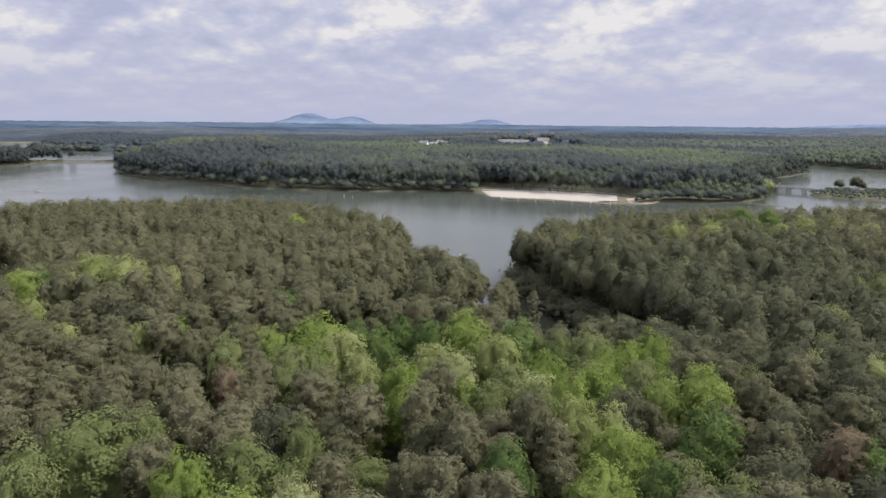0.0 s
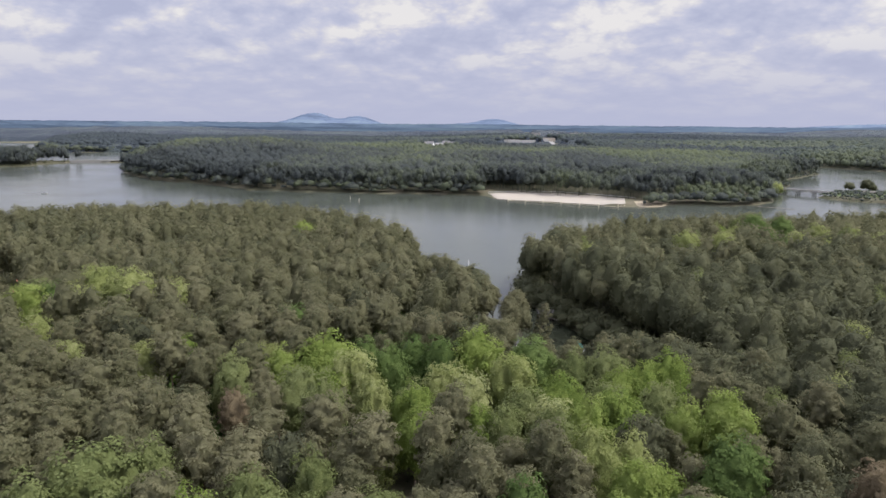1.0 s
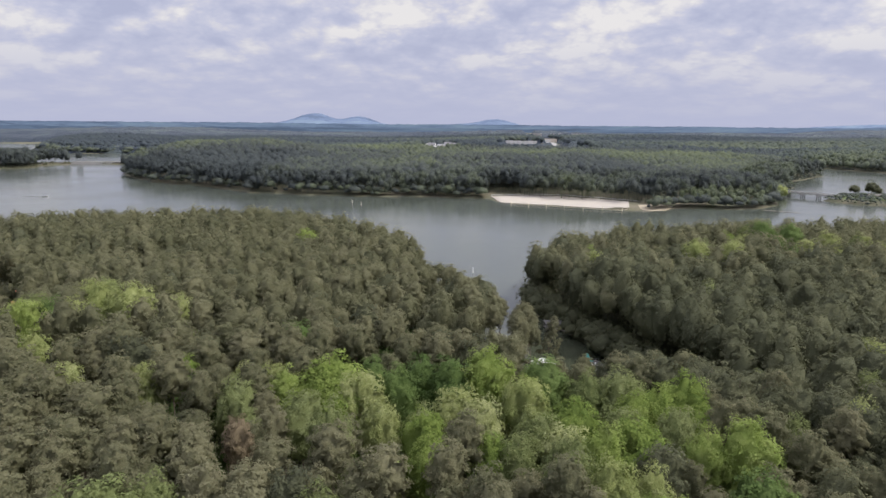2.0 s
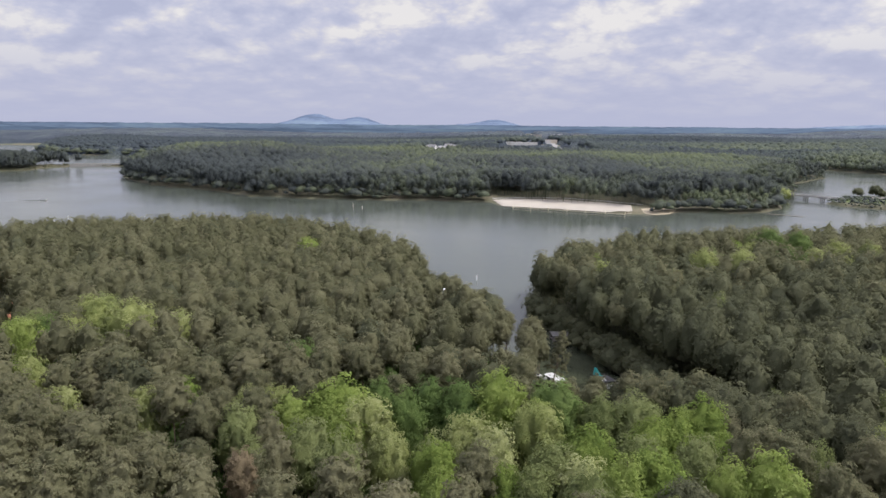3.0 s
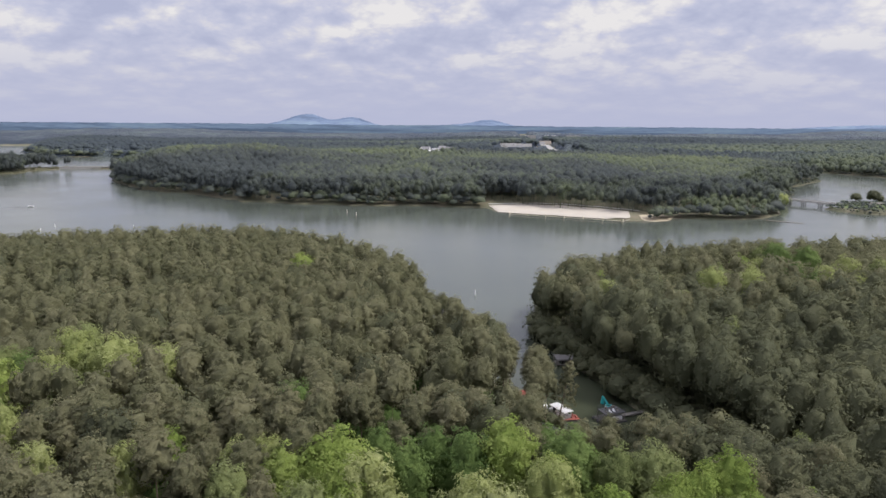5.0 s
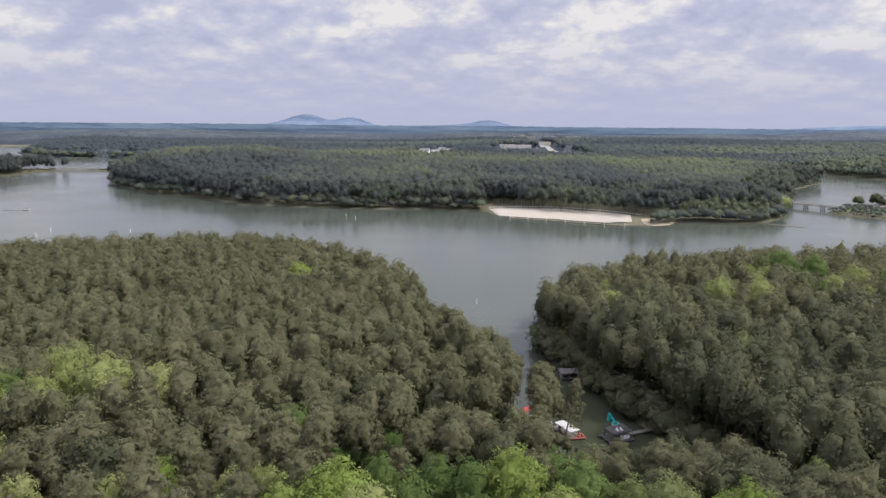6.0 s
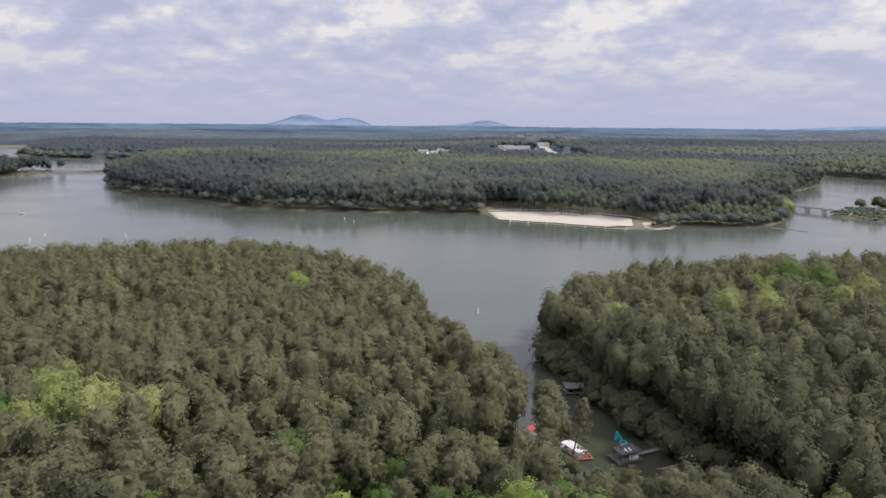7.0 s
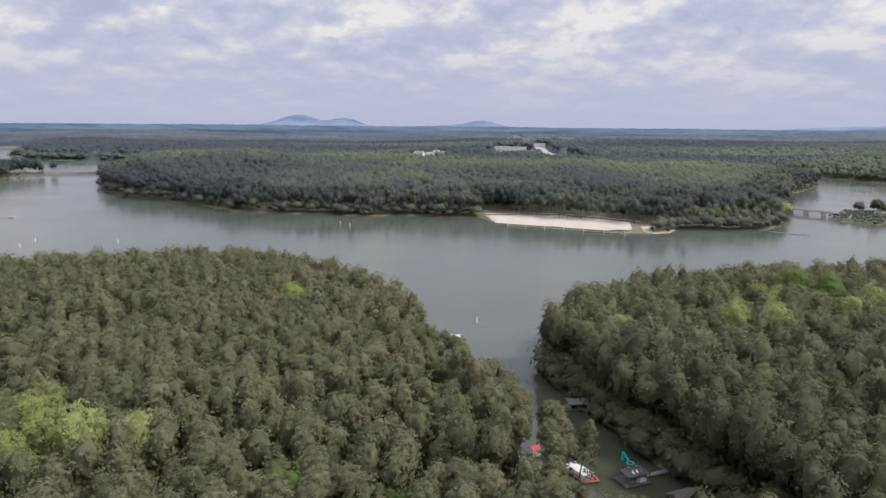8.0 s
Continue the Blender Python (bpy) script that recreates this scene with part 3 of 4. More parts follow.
def grow():
    x, y, z, kind, d = plant()
    r = np.random.default_rng(44)
    rest, count = ([], []), [0, 0]
    for models, spots in BROADS:
        for px, py, w in spots:
            ob = copy_thing(models[int(r.integers(0, len(models)))], pose(px, py, float(height(px, py)), 0, 0, r.uniform(0, 360)))
            ob.scale = (w * 1.05, w * 1.05, (0.72 + 0.36 * w) * r.uniform(0.97, 1.06) * cove_size(px, py))
    for px, py, s in POINT:
        s = min(s, dock_gap(px, py))
        ob = copy_thing(pines[int(r.integers(0, len(pines)))], pose(px, py, float(height(px, py)), 0, 0, r.uniform(0, 360)))
        ob.scale = (s, s, s)
    for k in range(len(x)):
        g = int(kind[k])
        if min(math.hypot(x[k] - px, y[k] - py) for px, py, s in POINT) < 4.2:
            continue
        s = r.uniform(0.80, 1.12) * cove_size(x[k], y[k])
        if g == 2:
            models = BROADS[int(r.choice(4, p=(0.34, 0.22, 0.10, 0.34)))][0]
            ob = copy_thing(models[int(r.integers(0, len(models)))], pose(x[k], y[k], z[k], 0, 0, r.uniform(0, 360)))
            w = r.uniform(0.62, 0.95)
            ob.scale = (w, w, s)
            continue
        if 42 < x[k] < 70 and 186 < y[k] < 250:
            s *= 1.12
        s = min(s, dock_gap(x[k], y[k]))
        if -16 < x[k] < 4 and 232 < y[k] < 292:
            s *= 0.78
        for ax, ay, bx, by in LOW:
            u = min(1, max(0, ((x[k] - ax) * (bx - ax) + (y[k] - ay) * (by - ay)) / ((bx - ax) ** 2 + (by - ay) ** 2)))
            if math.hypot(x[k] - ax - u * (bx - ax), y[k] - ay - u * (by - ay)) < 3.8:
                s *= 0.85 if ax == 10 else 0.66
        if count[g] < (290, 90)[g]:
            count[g] += 1
            ob = copy_thing(KINDS[g][int(r.integers(0, len(KINDS[g])))], pose(x[k], y[k], z[k], 0, 0, r.uniform(0, 360)))
            w = s * r.uniform(0.92, 1.15)
            ob.scale = (w, w, s)
        else:
            rest[g].append((x[k], y[k], z[k], s, r.uniform()))
    rest_pines = np.array(rest[0])
    behind = np.hypot(rest_pines[:, 0], rest_pines[:, 1]) > 265
    woods("pine_woods", "dense olive-brown pine woods on the lake's near shore", PINE, rest_pines[~behind],
          [model(pine_clumps, 24.0, 2.95, 36, 18, 0.29, 0.55, 300 + k) for k in range(7)], 51)
    woods("shore_pine_woods", "olive-brown pine woods along the lake's near edge", PINE, rest_pines[behind],
          [model(pine_clumps, 24.0, 2.95, 26, 11, 0.38, 0.6, 310 + k, True, 1) for k in range(7)], 57)
    woods("hardwood_woods", "dull green hardwoods standing among pines", DULL, np.array(rest[1]),
          [model(leafy_clumps, 23.0, 3.9, 36, 16, 0.36, 0.6, 340 + k) for k in range(5)], 53)
    for ob in (*pines, *dulls, *(b for models, spots in BROADS for b in models)):
        for o in (*ob.children_recursive, ob):
            bpy.data.objects.remove(o)
    # low growth under and beside the trees
    x, y = scatter(-330, 330, 60, 400, 5.2, 71)
    d = shore(x, y)
    keep = (np.abs(x) < 0.75 * y + 30) & (d > 0.2) & (np.hypot(x - 16, y - 210) > 6) & ((d < 9) | ((np.abs(x) < 85) & (y > 120) & (y < 235)))
    x, y, d = x[keep], y[keep], d[keep]
    s = r.uniform(0.5, 1.25, len(x)) * np.where(d < 5, 1.15, 1.0)
    spots = np.stack([x, y, height(x, y) - 0.3, s, np.clip(0.35 + r.uniform(-0.35, 0.35, len(x)), 0, 1)], 1)
    woods("undergrowth", "green shrubs and saplings under the pines", DULL, spots, [model(leafy_clumps, 5.0, 2.3, 6, 10, 0.4, 0.6, 360 + k, False, 1) for k in range(4)], 54)
    x, y = scatter(18, 115, 140, 310, 2.4, 73)
    d = shore(x, y)
    keep = (d > -1.3) & (d < 6.5) & (x > 27) & (np.hypot(x - 37, y - 242) > 5) & (np.hypot(x - 50, y - 205) > 3) & (np.hypot(x - 49, y - 189) > 6)
    spots = np.stack([x, y, np.maximum(height(x, y), 0.0) - 0.4, r.uniform(0.7, 1.8, len(x)), np.clip(0.4 + r.uniform(-0.3, 0.4, len(x)), 0, 1)], 1)[keep]
    woods("bank_shrubs", "dark green shrubs overhanging the cove's bank", DULL, spots, [model(leafy_clumps, 5.0, 2.3, 6, 10, 0.4, 0.6, 380 + k, False, 1) for k in range(4)], 56)
    x, y = scatter(-60, 70, 125, 235, 7.0, 72)
    d = shore(x, y)
    keep = (d > 1) & (x < 24) & ~((x > 4) & (y > 170)) & (r.uniform(size=len(x)) < 0.6)
    spots = np.stack([x, y, height(x, y) - 0.3, r.uniform(1.0, 2.2, len(x)), r.uniform(0.1, 0.7, len(x))], 1)[keep]
    woods("green_saplings", "bright green saplings in the gaps between pines", DEEP, spots, [model(leafy_clumps, 6.0, 2.2, 12, 14, 0.28, 0.6, 370 + k, False, 1) for k in range(4)], 55)


grow()


def far_woods():
    # across the lake
    r = np.random.default_rng(61)
    x, y = scatter(-900, 900, 580, 1150, 6.1, 62)
    d = shore(x, y)
    sandy = (np.abs(x - 108) < 72) & (d < 34) & (y < 715) | (np.hypot((x - 190) / 2, y - 612) < 14)
    strip = (x > 380) & (y < 745) & (y > 560)
    causeway = (x < -560) & (x > -690) & (y > 1150)
    inlet = (x > 350) & (x < 400) & (y > 692) & (y < 772)
    keep = (d > 1.5) & (np.abs(x) < 0.74 * y) & ~sandy & ~strip & ~causeway & ~inlet
    x, y, d = x[keep], y[keep], d[keep]
    tip = (x > 215) & (y < 660)
    keep = ~tip | (r.uniform(size=len(x)) < 0.75)
    x, y, d, tip = x[keep], y[keep], d[keep], tip[keep]
    front = (d < 55) | (y < 760)
    # cloud shade put into the tone: dark front and left hill, sunlit woods behind
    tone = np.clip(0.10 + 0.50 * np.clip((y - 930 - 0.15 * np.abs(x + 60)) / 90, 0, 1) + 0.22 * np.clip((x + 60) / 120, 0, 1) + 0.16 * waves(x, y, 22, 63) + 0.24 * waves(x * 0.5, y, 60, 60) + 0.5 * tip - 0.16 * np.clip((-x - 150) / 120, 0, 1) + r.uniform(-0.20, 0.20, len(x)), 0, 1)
    tall = (r.uniform(0.62, 1.12, len(x)) + 0.10 * waves(x, y, 30, 59)) * np.where(tip, 0.7, 1.0)
    spots = np.stack([x, y, height(x, y), tall, tone], 1)
    near = [model(pine_clumps, 24, 3.3, 14, 8, 0.55, 0.8, 400 + k, True, 1) for k in range(4)] + [model(far_clumps, 22, 3.9, 16, 8, 0.55, 0.8, 410 + k, True, 1) for k in range(5)]
    woods("shore_woods", "mixed green woods along the far lake shore, toned dark as under cloud", MIXED, spots[front], near, 64)
    x, y = scatter(-1250, 1250, 1130, 1480, 8.6, 80)
    d = shore(x, y)
    road = (np.abs(x - (255 + (y - 1480) * 0.07)) < 22) & (y > 1290)
    yards = (np.hypot((x - 180) / 1.25, (y - 1715) / 2.4) < 62) | (np.hypot(x + 30, (y - 1345) / 1.8) < 40)
    keep = (d > 2) & (np.abs(x) < 0.73 * y) & ~road & ~yards & ~((x < -560) & (y < 1262))
    x, y = x[keep], y[keep]
    # sunlit and shaded patches put into the tone, which turns bluer further off
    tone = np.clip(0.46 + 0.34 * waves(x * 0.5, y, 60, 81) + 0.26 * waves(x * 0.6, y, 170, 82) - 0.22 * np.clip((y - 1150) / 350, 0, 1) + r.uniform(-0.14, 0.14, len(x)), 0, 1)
    low = np.where((np.abs(x - 200) < 105) & (y > 1320), 0.45, 1.0)
    spots = np.concatenate([spots, np.stack([x, y, height(x, y) - 5.5 * (d[keep] < 16), r.uniform(0.7, 1.1, len(x)) * low, tone], 1)])
    front = np.concatenate([front, np.zeros(len(x), bool)])
    lump = [model(far_clumps, 22, 5.4, 7, 3, 0.9, 0.9, 420 + k, False, 1, 0.8) for k in range(6)]
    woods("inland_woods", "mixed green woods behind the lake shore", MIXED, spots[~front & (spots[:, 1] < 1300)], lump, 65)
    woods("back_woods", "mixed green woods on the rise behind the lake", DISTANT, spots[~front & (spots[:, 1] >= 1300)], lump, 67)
    # further off: single crowns over the closed canopy
    x, y = scatter(-1750, 1750, 1470, 2350, 12.5, 83)
    d = shore(x, y)
    road = (np.abs(x - (255 + (y - 1480) * 0.07)) < 30) & (y > 1290)
    yards = (np.hypot((x - 180) / 1.25, (y - 1715) / 2.4) < 62) | (np.hypot(x + 30, (y - 1345) / 1.8) < 40) | (np.hypot(x - 290, (y - 2050) / 1.5) < 80)
    keep = (d > 3) & (np.abs(x) < 0.73 * y) & ~road & ~yards
    x, y = x[keep], y[keep]
    # sun patches, and haze that grows with distance, are given as leaf tone
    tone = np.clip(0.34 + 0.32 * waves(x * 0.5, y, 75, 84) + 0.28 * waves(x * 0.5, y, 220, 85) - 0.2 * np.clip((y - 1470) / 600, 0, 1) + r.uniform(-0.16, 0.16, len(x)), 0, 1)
    low = np.where((np.abs(x - 200) < 105) & (y < 1600), 0.45, 1.0)
    far = np.stack([x, y, height(x, y) - 5.5 * (d[keep] < 22), r.uniform(0.8, 1.15, len(x)) * low, tone], 1)
    woods("distant_woods", "distant mixed woods tinted bluish for haze", DISTANT, far, [model(far_clumps, 21, 8.0, 3, 1, 1.0, 0.9, 430 + k, False, 1, 0.9) for k in range(6)], 86)
    # green shrubs on the water's edge
    x, y = scatter(-620, 900, 560, 1300, 4.6, 75)
    d = shore(x, y)
    keep = (d > 0.3) & (d < 10) & ~((x > 36) & (x < 172)) & (r.uniform(size=len(x)) < 0.55 + 0.4 * (x > 180) + 0.3 * ((x > -120) & (x < 40)))
    keep |= (x > 384) & (y < 745) & (y > 625) & (d > 0.3)
    x, y = x[keep], y[keep]
    spots = np.stack([x, y, height(x, y) - 0.3, r.uniform(0.8, 2.1, len(x)) * np.where(x > 384, 0.36, 1), r.uniform(0.1, 0.75, len(x))], 1)
    woods("shore_shrubs", "green shrubs along the far water's edge", MIXED, spots, [model(far_clumps, 6, 3.0, 6, 4, 0.4, 0.85, 440 + k, False, 1, 0.8) for k in range(4)], 69)
    x, y = scatter(-1350, -620, 1290, 1960, 7.5, 91)
    d = shore(x, y)
    keep = (d > 0.3) & (d < 15)
    spots = np.stack([x, y, height(x, y) - 0.5, r.uniform(1.3, 2.6, len(x)), r.uniform(0.35, 0.9, len(x))], 1)[keep]
    woods("inlet_shrubs", "pale green growth along the back water's edge", MIXED, spots, [model(far_clumps, 6, 3.2, 6, 4, 0.5, 0.85, 460 + k, False, 1, 0.8) for k in range(3)], 92)
    x, y = scatter(-1000, -600, 1030, 1270, 5.0, 78)
    d = shore(x, y)
    keep = (d > 0.2) & (d < 7) & (x < -640)
    spots = np.stack([x, y, height(x, y) - 0.3, r.uniform(0.25, 0.6, len(x)), r.uniform(0.1, 0.6, len(x))], 1)[keep]
    woods("causeway_shrubs", "low shrubs along the far causeway", DULL, spots, [model(far_clumps, 6, 3.0, 4, 4, 0.5, 0.85, 450 + k, False, 1, 0.8) for k in range(3)], 79)
    # the clump at the causeway's end
    x, y = scatter(-850, -690, 1070, 1250, 7.0, 76)
    keep = (shore(x, y) > 2) & (r.uniform(size=len(x)) < np.where((y < 1195), 0.95, 0.5))
    spots = np.stack([x, y, height(x, y) - 6.0, r.uniform(1.15, 1.55, len(x)), r.uniform(0, 0.35, len(x))], 1)[keep]
    woods("causeway_trees", "dark clump of trees on the far causeway", MIXED, spots, near, 77)
    far_canopy()


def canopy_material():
    m, n = material("haze_tinted_canopy")
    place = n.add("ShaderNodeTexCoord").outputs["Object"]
    # the canopy's colour carries haze blue and paler patches of sun
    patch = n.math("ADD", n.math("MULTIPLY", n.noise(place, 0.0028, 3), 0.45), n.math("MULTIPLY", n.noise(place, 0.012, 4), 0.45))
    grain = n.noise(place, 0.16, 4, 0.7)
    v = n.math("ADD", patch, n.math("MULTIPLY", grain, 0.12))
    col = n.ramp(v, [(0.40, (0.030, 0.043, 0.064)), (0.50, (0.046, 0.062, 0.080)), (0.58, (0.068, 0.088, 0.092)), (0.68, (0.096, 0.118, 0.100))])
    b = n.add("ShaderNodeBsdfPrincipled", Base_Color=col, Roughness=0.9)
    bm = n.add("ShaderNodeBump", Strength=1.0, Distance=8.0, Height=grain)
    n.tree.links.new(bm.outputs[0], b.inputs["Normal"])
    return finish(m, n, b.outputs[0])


def far_canopy():
    """The closed tops of the woods beyond the near shore, as one rough sheet."""
    gx, gy, q = sheet(axis([(-2900, 40), (-1700, 22), (-900, 12), (900, 22), (1700, 40), (2900, 1)]), axis([(1400, 10), (1800, 17), (2500, 26), (3300, 1)]))
    r = np.random.default_rng(66)
    jx, jy = gx + r.uniform(-3.5, 3.5, len(gx)), gy + r.uniform(-3.0, 3.0, len(gy))
    d = shore(jx, jy)
    road = (np.abs(jx - (255 + (jy - 1480) * 0.07)) < 24) & (jy > 1380)
    yards = (np.hypot((jx - 180) / 1.25, (jy - 1715) / 2.4) < 62) | (np.hypot(jx + 30, (jy - 1345) / 1.6) < 40) | (np.hypot(jx - 290, (jy - 2050) / 1.5) < 80)
    bare = (jx < -560) & (jx > -1000) & (jy < 1262)
    open_land = road | yards | bare | (d < 3)
    z = height(jx, jy, d) + np.where(open_land, -1.5, 12.5 - 7.5 * ((np.abs(jx - 200) < 105) & (jy < 1600)) + r.uniform(-3.2, 3.2, len(jx)) + 2.5 * waves(jx, jy, 14, 31))
    keep = ~(open_land[q].all(1)) & (np.abs(jx[q[:, 0]]) < 0.80 * jy[q[:, 0]] + 40)
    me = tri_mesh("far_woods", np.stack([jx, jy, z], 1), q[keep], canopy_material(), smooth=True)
    tagged(new("far_woods", me), "distant woods tinted blue-green for haze", "trees", kind="stuff")


far_woods()


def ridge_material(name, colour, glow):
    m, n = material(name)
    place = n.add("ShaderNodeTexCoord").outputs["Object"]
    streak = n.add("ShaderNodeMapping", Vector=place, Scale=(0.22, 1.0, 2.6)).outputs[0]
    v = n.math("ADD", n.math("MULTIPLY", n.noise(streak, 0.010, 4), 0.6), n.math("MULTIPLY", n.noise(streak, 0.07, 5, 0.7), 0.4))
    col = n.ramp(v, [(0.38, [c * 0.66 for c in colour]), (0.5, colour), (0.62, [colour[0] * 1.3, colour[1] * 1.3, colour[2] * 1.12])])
    # a glow added to the blue colour stands in for the haze before the ridge
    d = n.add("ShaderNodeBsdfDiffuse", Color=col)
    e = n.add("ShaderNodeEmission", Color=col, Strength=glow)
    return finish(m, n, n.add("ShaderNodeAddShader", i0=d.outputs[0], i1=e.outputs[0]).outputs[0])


def ridges():
    """Far rolling ridges and low mountains, the backdrop of the place, with haze as blue tint and glow."""
    for name, dist, top, amp, mat, label, peaks in (
            ("backdrop_plain", 3560, 60, 4, ridge_material("far_plain", (0.044, 0.062, 0.090), 0.65), "dark blue wooded plain, tinted and glowing for haze", []),
            ("backdrop_ridge", 4080, 84, 4, ridge_material("far_ridge", (0.060, 0.083, 0.118), 0.62), "blue wooded ridge, tinted and glowing for haze", []),
            ("backdrop_mountain", 4700, 62, 4, ridge_material("far_mountain", (0.102, 0.134, 0.196), 0.62), "low mountains on the horizon, tinted blue-grey and glowing for haze",
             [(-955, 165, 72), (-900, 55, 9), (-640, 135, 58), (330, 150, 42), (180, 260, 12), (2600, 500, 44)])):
        xs = np.linspace(-0.78, 0.78, 700) * dist
        y = np.sqrt(dist ** 2 - xs ** 2)
        z = top + amp * waves(xs, y, 330, 71) + amp * 0.25 * waves(xs, y, 40, 72) + 1.2 * waves(xs, y, 9, 73)
        z = z + (26 * np.clip((1500 - xs) / 1500, 0, 1) if peaks else 8 * np.clip((1500 - xs) / 3000, 0, 1))
        for px, w, h in peaks:
            z = z + h * np.exp(-((xs - px) / w) ** 2)
        rows = [np.stack([xs, y - 300, z * 0 - 4], 1), np.stack([xs, y - 110, z * 0.74], 1), np.stack([xs, y, z], 1), np.stack([xs, y + 120, z * 0 - 5], 1)]
        v = np.concatenate(rows)
        i = np.arange(len(xs) - 1)
        q = np.concatenate([np.stack([i, i + 1, i + 1 + len(xs), i + len(xs)], 1) + k * len(xs) for k in range(3)])
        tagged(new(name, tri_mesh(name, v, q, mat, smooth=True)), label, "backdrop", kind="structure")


ridges()


# ---- the beach across the lake ----
def lay(name, near_line, far_line, lift, mat, label, category, across=6, along=40):
    """A strip that lies on the ground between two lines."""
    def run(line, k):
        line = np.array(line, float)
        at = np.concatenate([[0], np.cumsum(np.hypot(*np.diff(line, axis=0).T))])
        return np.stack([np.interp(k * at[-1], at, line[:, 0]), np.interp(k * at[-1], at, line[:, 1])], 1)
    k = np.linspace(0, 1, along + 1)
    a, b = run(near_line, k), run(far_line, k)
    s = np.linspace(0, 1, across + 1)[:, None, None]
    p = (a[None] * (1 - s) + b[None] * s).reshape(-1, 2)
    i = np.arange(len(p)).reshape(across + 1, along + 1)
    q = np.stack([i[:-1, :-1], i[:-1, 1:], i[1:, 1:], i[1:, :-1]], -1).reshape(-1, 4)
    z = np.maximum(height(p[:, 0], p[:, 1]), 0.05) + lift
    return tagged(new(name, tri_mesh(name, np.stack([p[:, 0], p[:, 1], z], 1), q, mat, smooth=True)), label, category, kind="structure")


lay("beach", [(44, 672), (47, 655), (61, 648), (110, 626), (157, 604), (161, 606)], [(40, 694), (75, 690), (113, 683), (150, 660), (169, 640)], 0.25, SAND,
    "wide pale sand beach at the water's edge", "beach", 10, 60)
lay("path", [(40, 700), (75, 696), (113, 689), (150, 667), (178, 640)], [(41, 704), (77, 700), (115, 693), (153, 671), (182, 644)], 0.4, CONCRETE,
    "pale footpath behind the beach", "path", 2, 40)
lay("sand_spit", [(170, 603), (178, 595), (192, 600)], [(172, 618), (186, 622), (206, 621)], 0.2, plain("damp_sand", (0.36, 0.31, 0.22), 0.9), "low spit of damp brown sand", "sand", 4, 12)


PALE = plain("pale_yellow_paint", (0.55, 0.50, 0.36), 0.7)


def swim_rail():
    ob = empty("swim_rail", pose(0, 0, 0), "row of pale posts with a rope along the swimming area", "fence")
    line = [(56 + 15.8 * k, 638 - 7.6 * k) for k in range(7)]
    for k, (x, y) in enumerate(line):
        part("post", tube((x, y, -3), (x, y, 3.0), 0.42, 0.36, 8), PALE, ob)
        if k:
            px, py = line[k - 1]
            part("rope", tube((px, py, 0.9), (x, y, 0.9), 0.2, 0.2, 6), PALE, ob)
    for (x, y), (u, v) in (((56, 638), (62, 650)), ((150.8, 592.4), (160, 603))):
        part("rope", tube((x, y, 1.2), (u, v, 1.0), 0.16, 0.16, 6), BRICK, ob)


swim_rail()


# ---- marks and boats on the water ----
def marker(x, y, tall, mat, label):
    ob = empty("marker_buoy", pose(x, y, 0), label, "buoy", "marks on the lake")
    part("pole", tube((0, 0, -2.5), (0, 0, tall), 0.27, 0.22, 8), mat, ob)
    part("float_collar", tube((0, 0, -0.15), (0, 0, 0.25), 0.38, 0.34, 10), mat, ob)
    part("cap", tube((0, 0, tall), (0, 0, tall + 0.2), 0.2, 0.05, 8), WHITE, ob)


for bx, by in ((-318, 545), (-315, 521), (-253, 541), (9, 338)):
    marker(bx, by, 2.6, WHITE, "white pole buoy standing in the lake")
for bx, by in ((-98, 644), (-87, 627)):
    marker(bx, by, 2.8, BRICK, "weathered tan marker post in the lake")


def hull(length, beam, deep, bm=None):
    """A boat's hull with a pointed bow towards +x."""
    bm = bm or bmesh.new()
    rings = []
    for k in range(9):
        u = k / 8
        w = beam / 2 * (1 - max(0, (u - 0.5) / 0.5) ** 2.2) * (0.88 + 0.12 * min(1, u * 4)) + 0.02
        x, lift = (u - 0.5) * length, 0.35 * deep * u * u
        rings.append([bm.verts.new(p) for p in ((x, -w, deep + lift), (x, -w * 0.75, 0.1 + lift * 0.4), (x, 0, -0.25 + lift), (x, w * 0.75, 0.1 + lift * 0.4), (x, w, deep + lift),
                                                (x, w * 0.8, deep + lift - 0.05), (x, 0, deep * 0.7 + lift), (x, -w * 0.8, deep + lift - 0.05))])
    for a, b in zip(rings, rings[1:]):
        for i in range(8):
            bm.faces.new((a[i], a[(i + 1) % 8], b[(i + 1) % 8], b[i]))
    bm.faces.new(rings[0][::-1])
    bm.faces.new(rings[-1])
    return bm


def motorboat(x, y, turn, length, label, cover=None):
    ob = empty("motorboat", pose(x, y, 0.05, 0, 0, turn), label, "boat")
    part("hull", hull(length, length * 0.38, 0.75), WHITE, ob)
    part("windscreen", box(0.08, length * 0.26, 0.45, length * 0.12, 0, 0.85, 0.02), WINDOW, ob)
    for sy in (-0.5, 0.5):
        part("seat", box(0.6, 0.55, 0.5, -length * 0.1, sy * length * 0.16, 0.55, 0.08), DARK, ob)
    part("engine", box(0.55, 0.5, 0.9, -length * 0.5, 0, 0.2, 0.1), DARK, ob)
    if cover:
        part("cover", box(length * 0.45, length * 0.34, 0.18, -length * 0.22, 0, 0.95, 0.08), cover, ob)


motorboat(-417, 673, 8, 6.0, "white motorboat running across the lake")
motorboat(22.6, 209.2, -58, 4.6, "white motorboat with a dark cover moored at the dock", DARK)
FOAM = plain("white_foam", (0.75, 0.77, 0.78), 0.7, vary=0.2, grain=0.6)
wv = [(-420, 672.6), (-426, 671.0), (-434, 669.5), (-440, 670.8), (-433, 671.8), (-426, 672.8)]
wbm = bmesh.new()
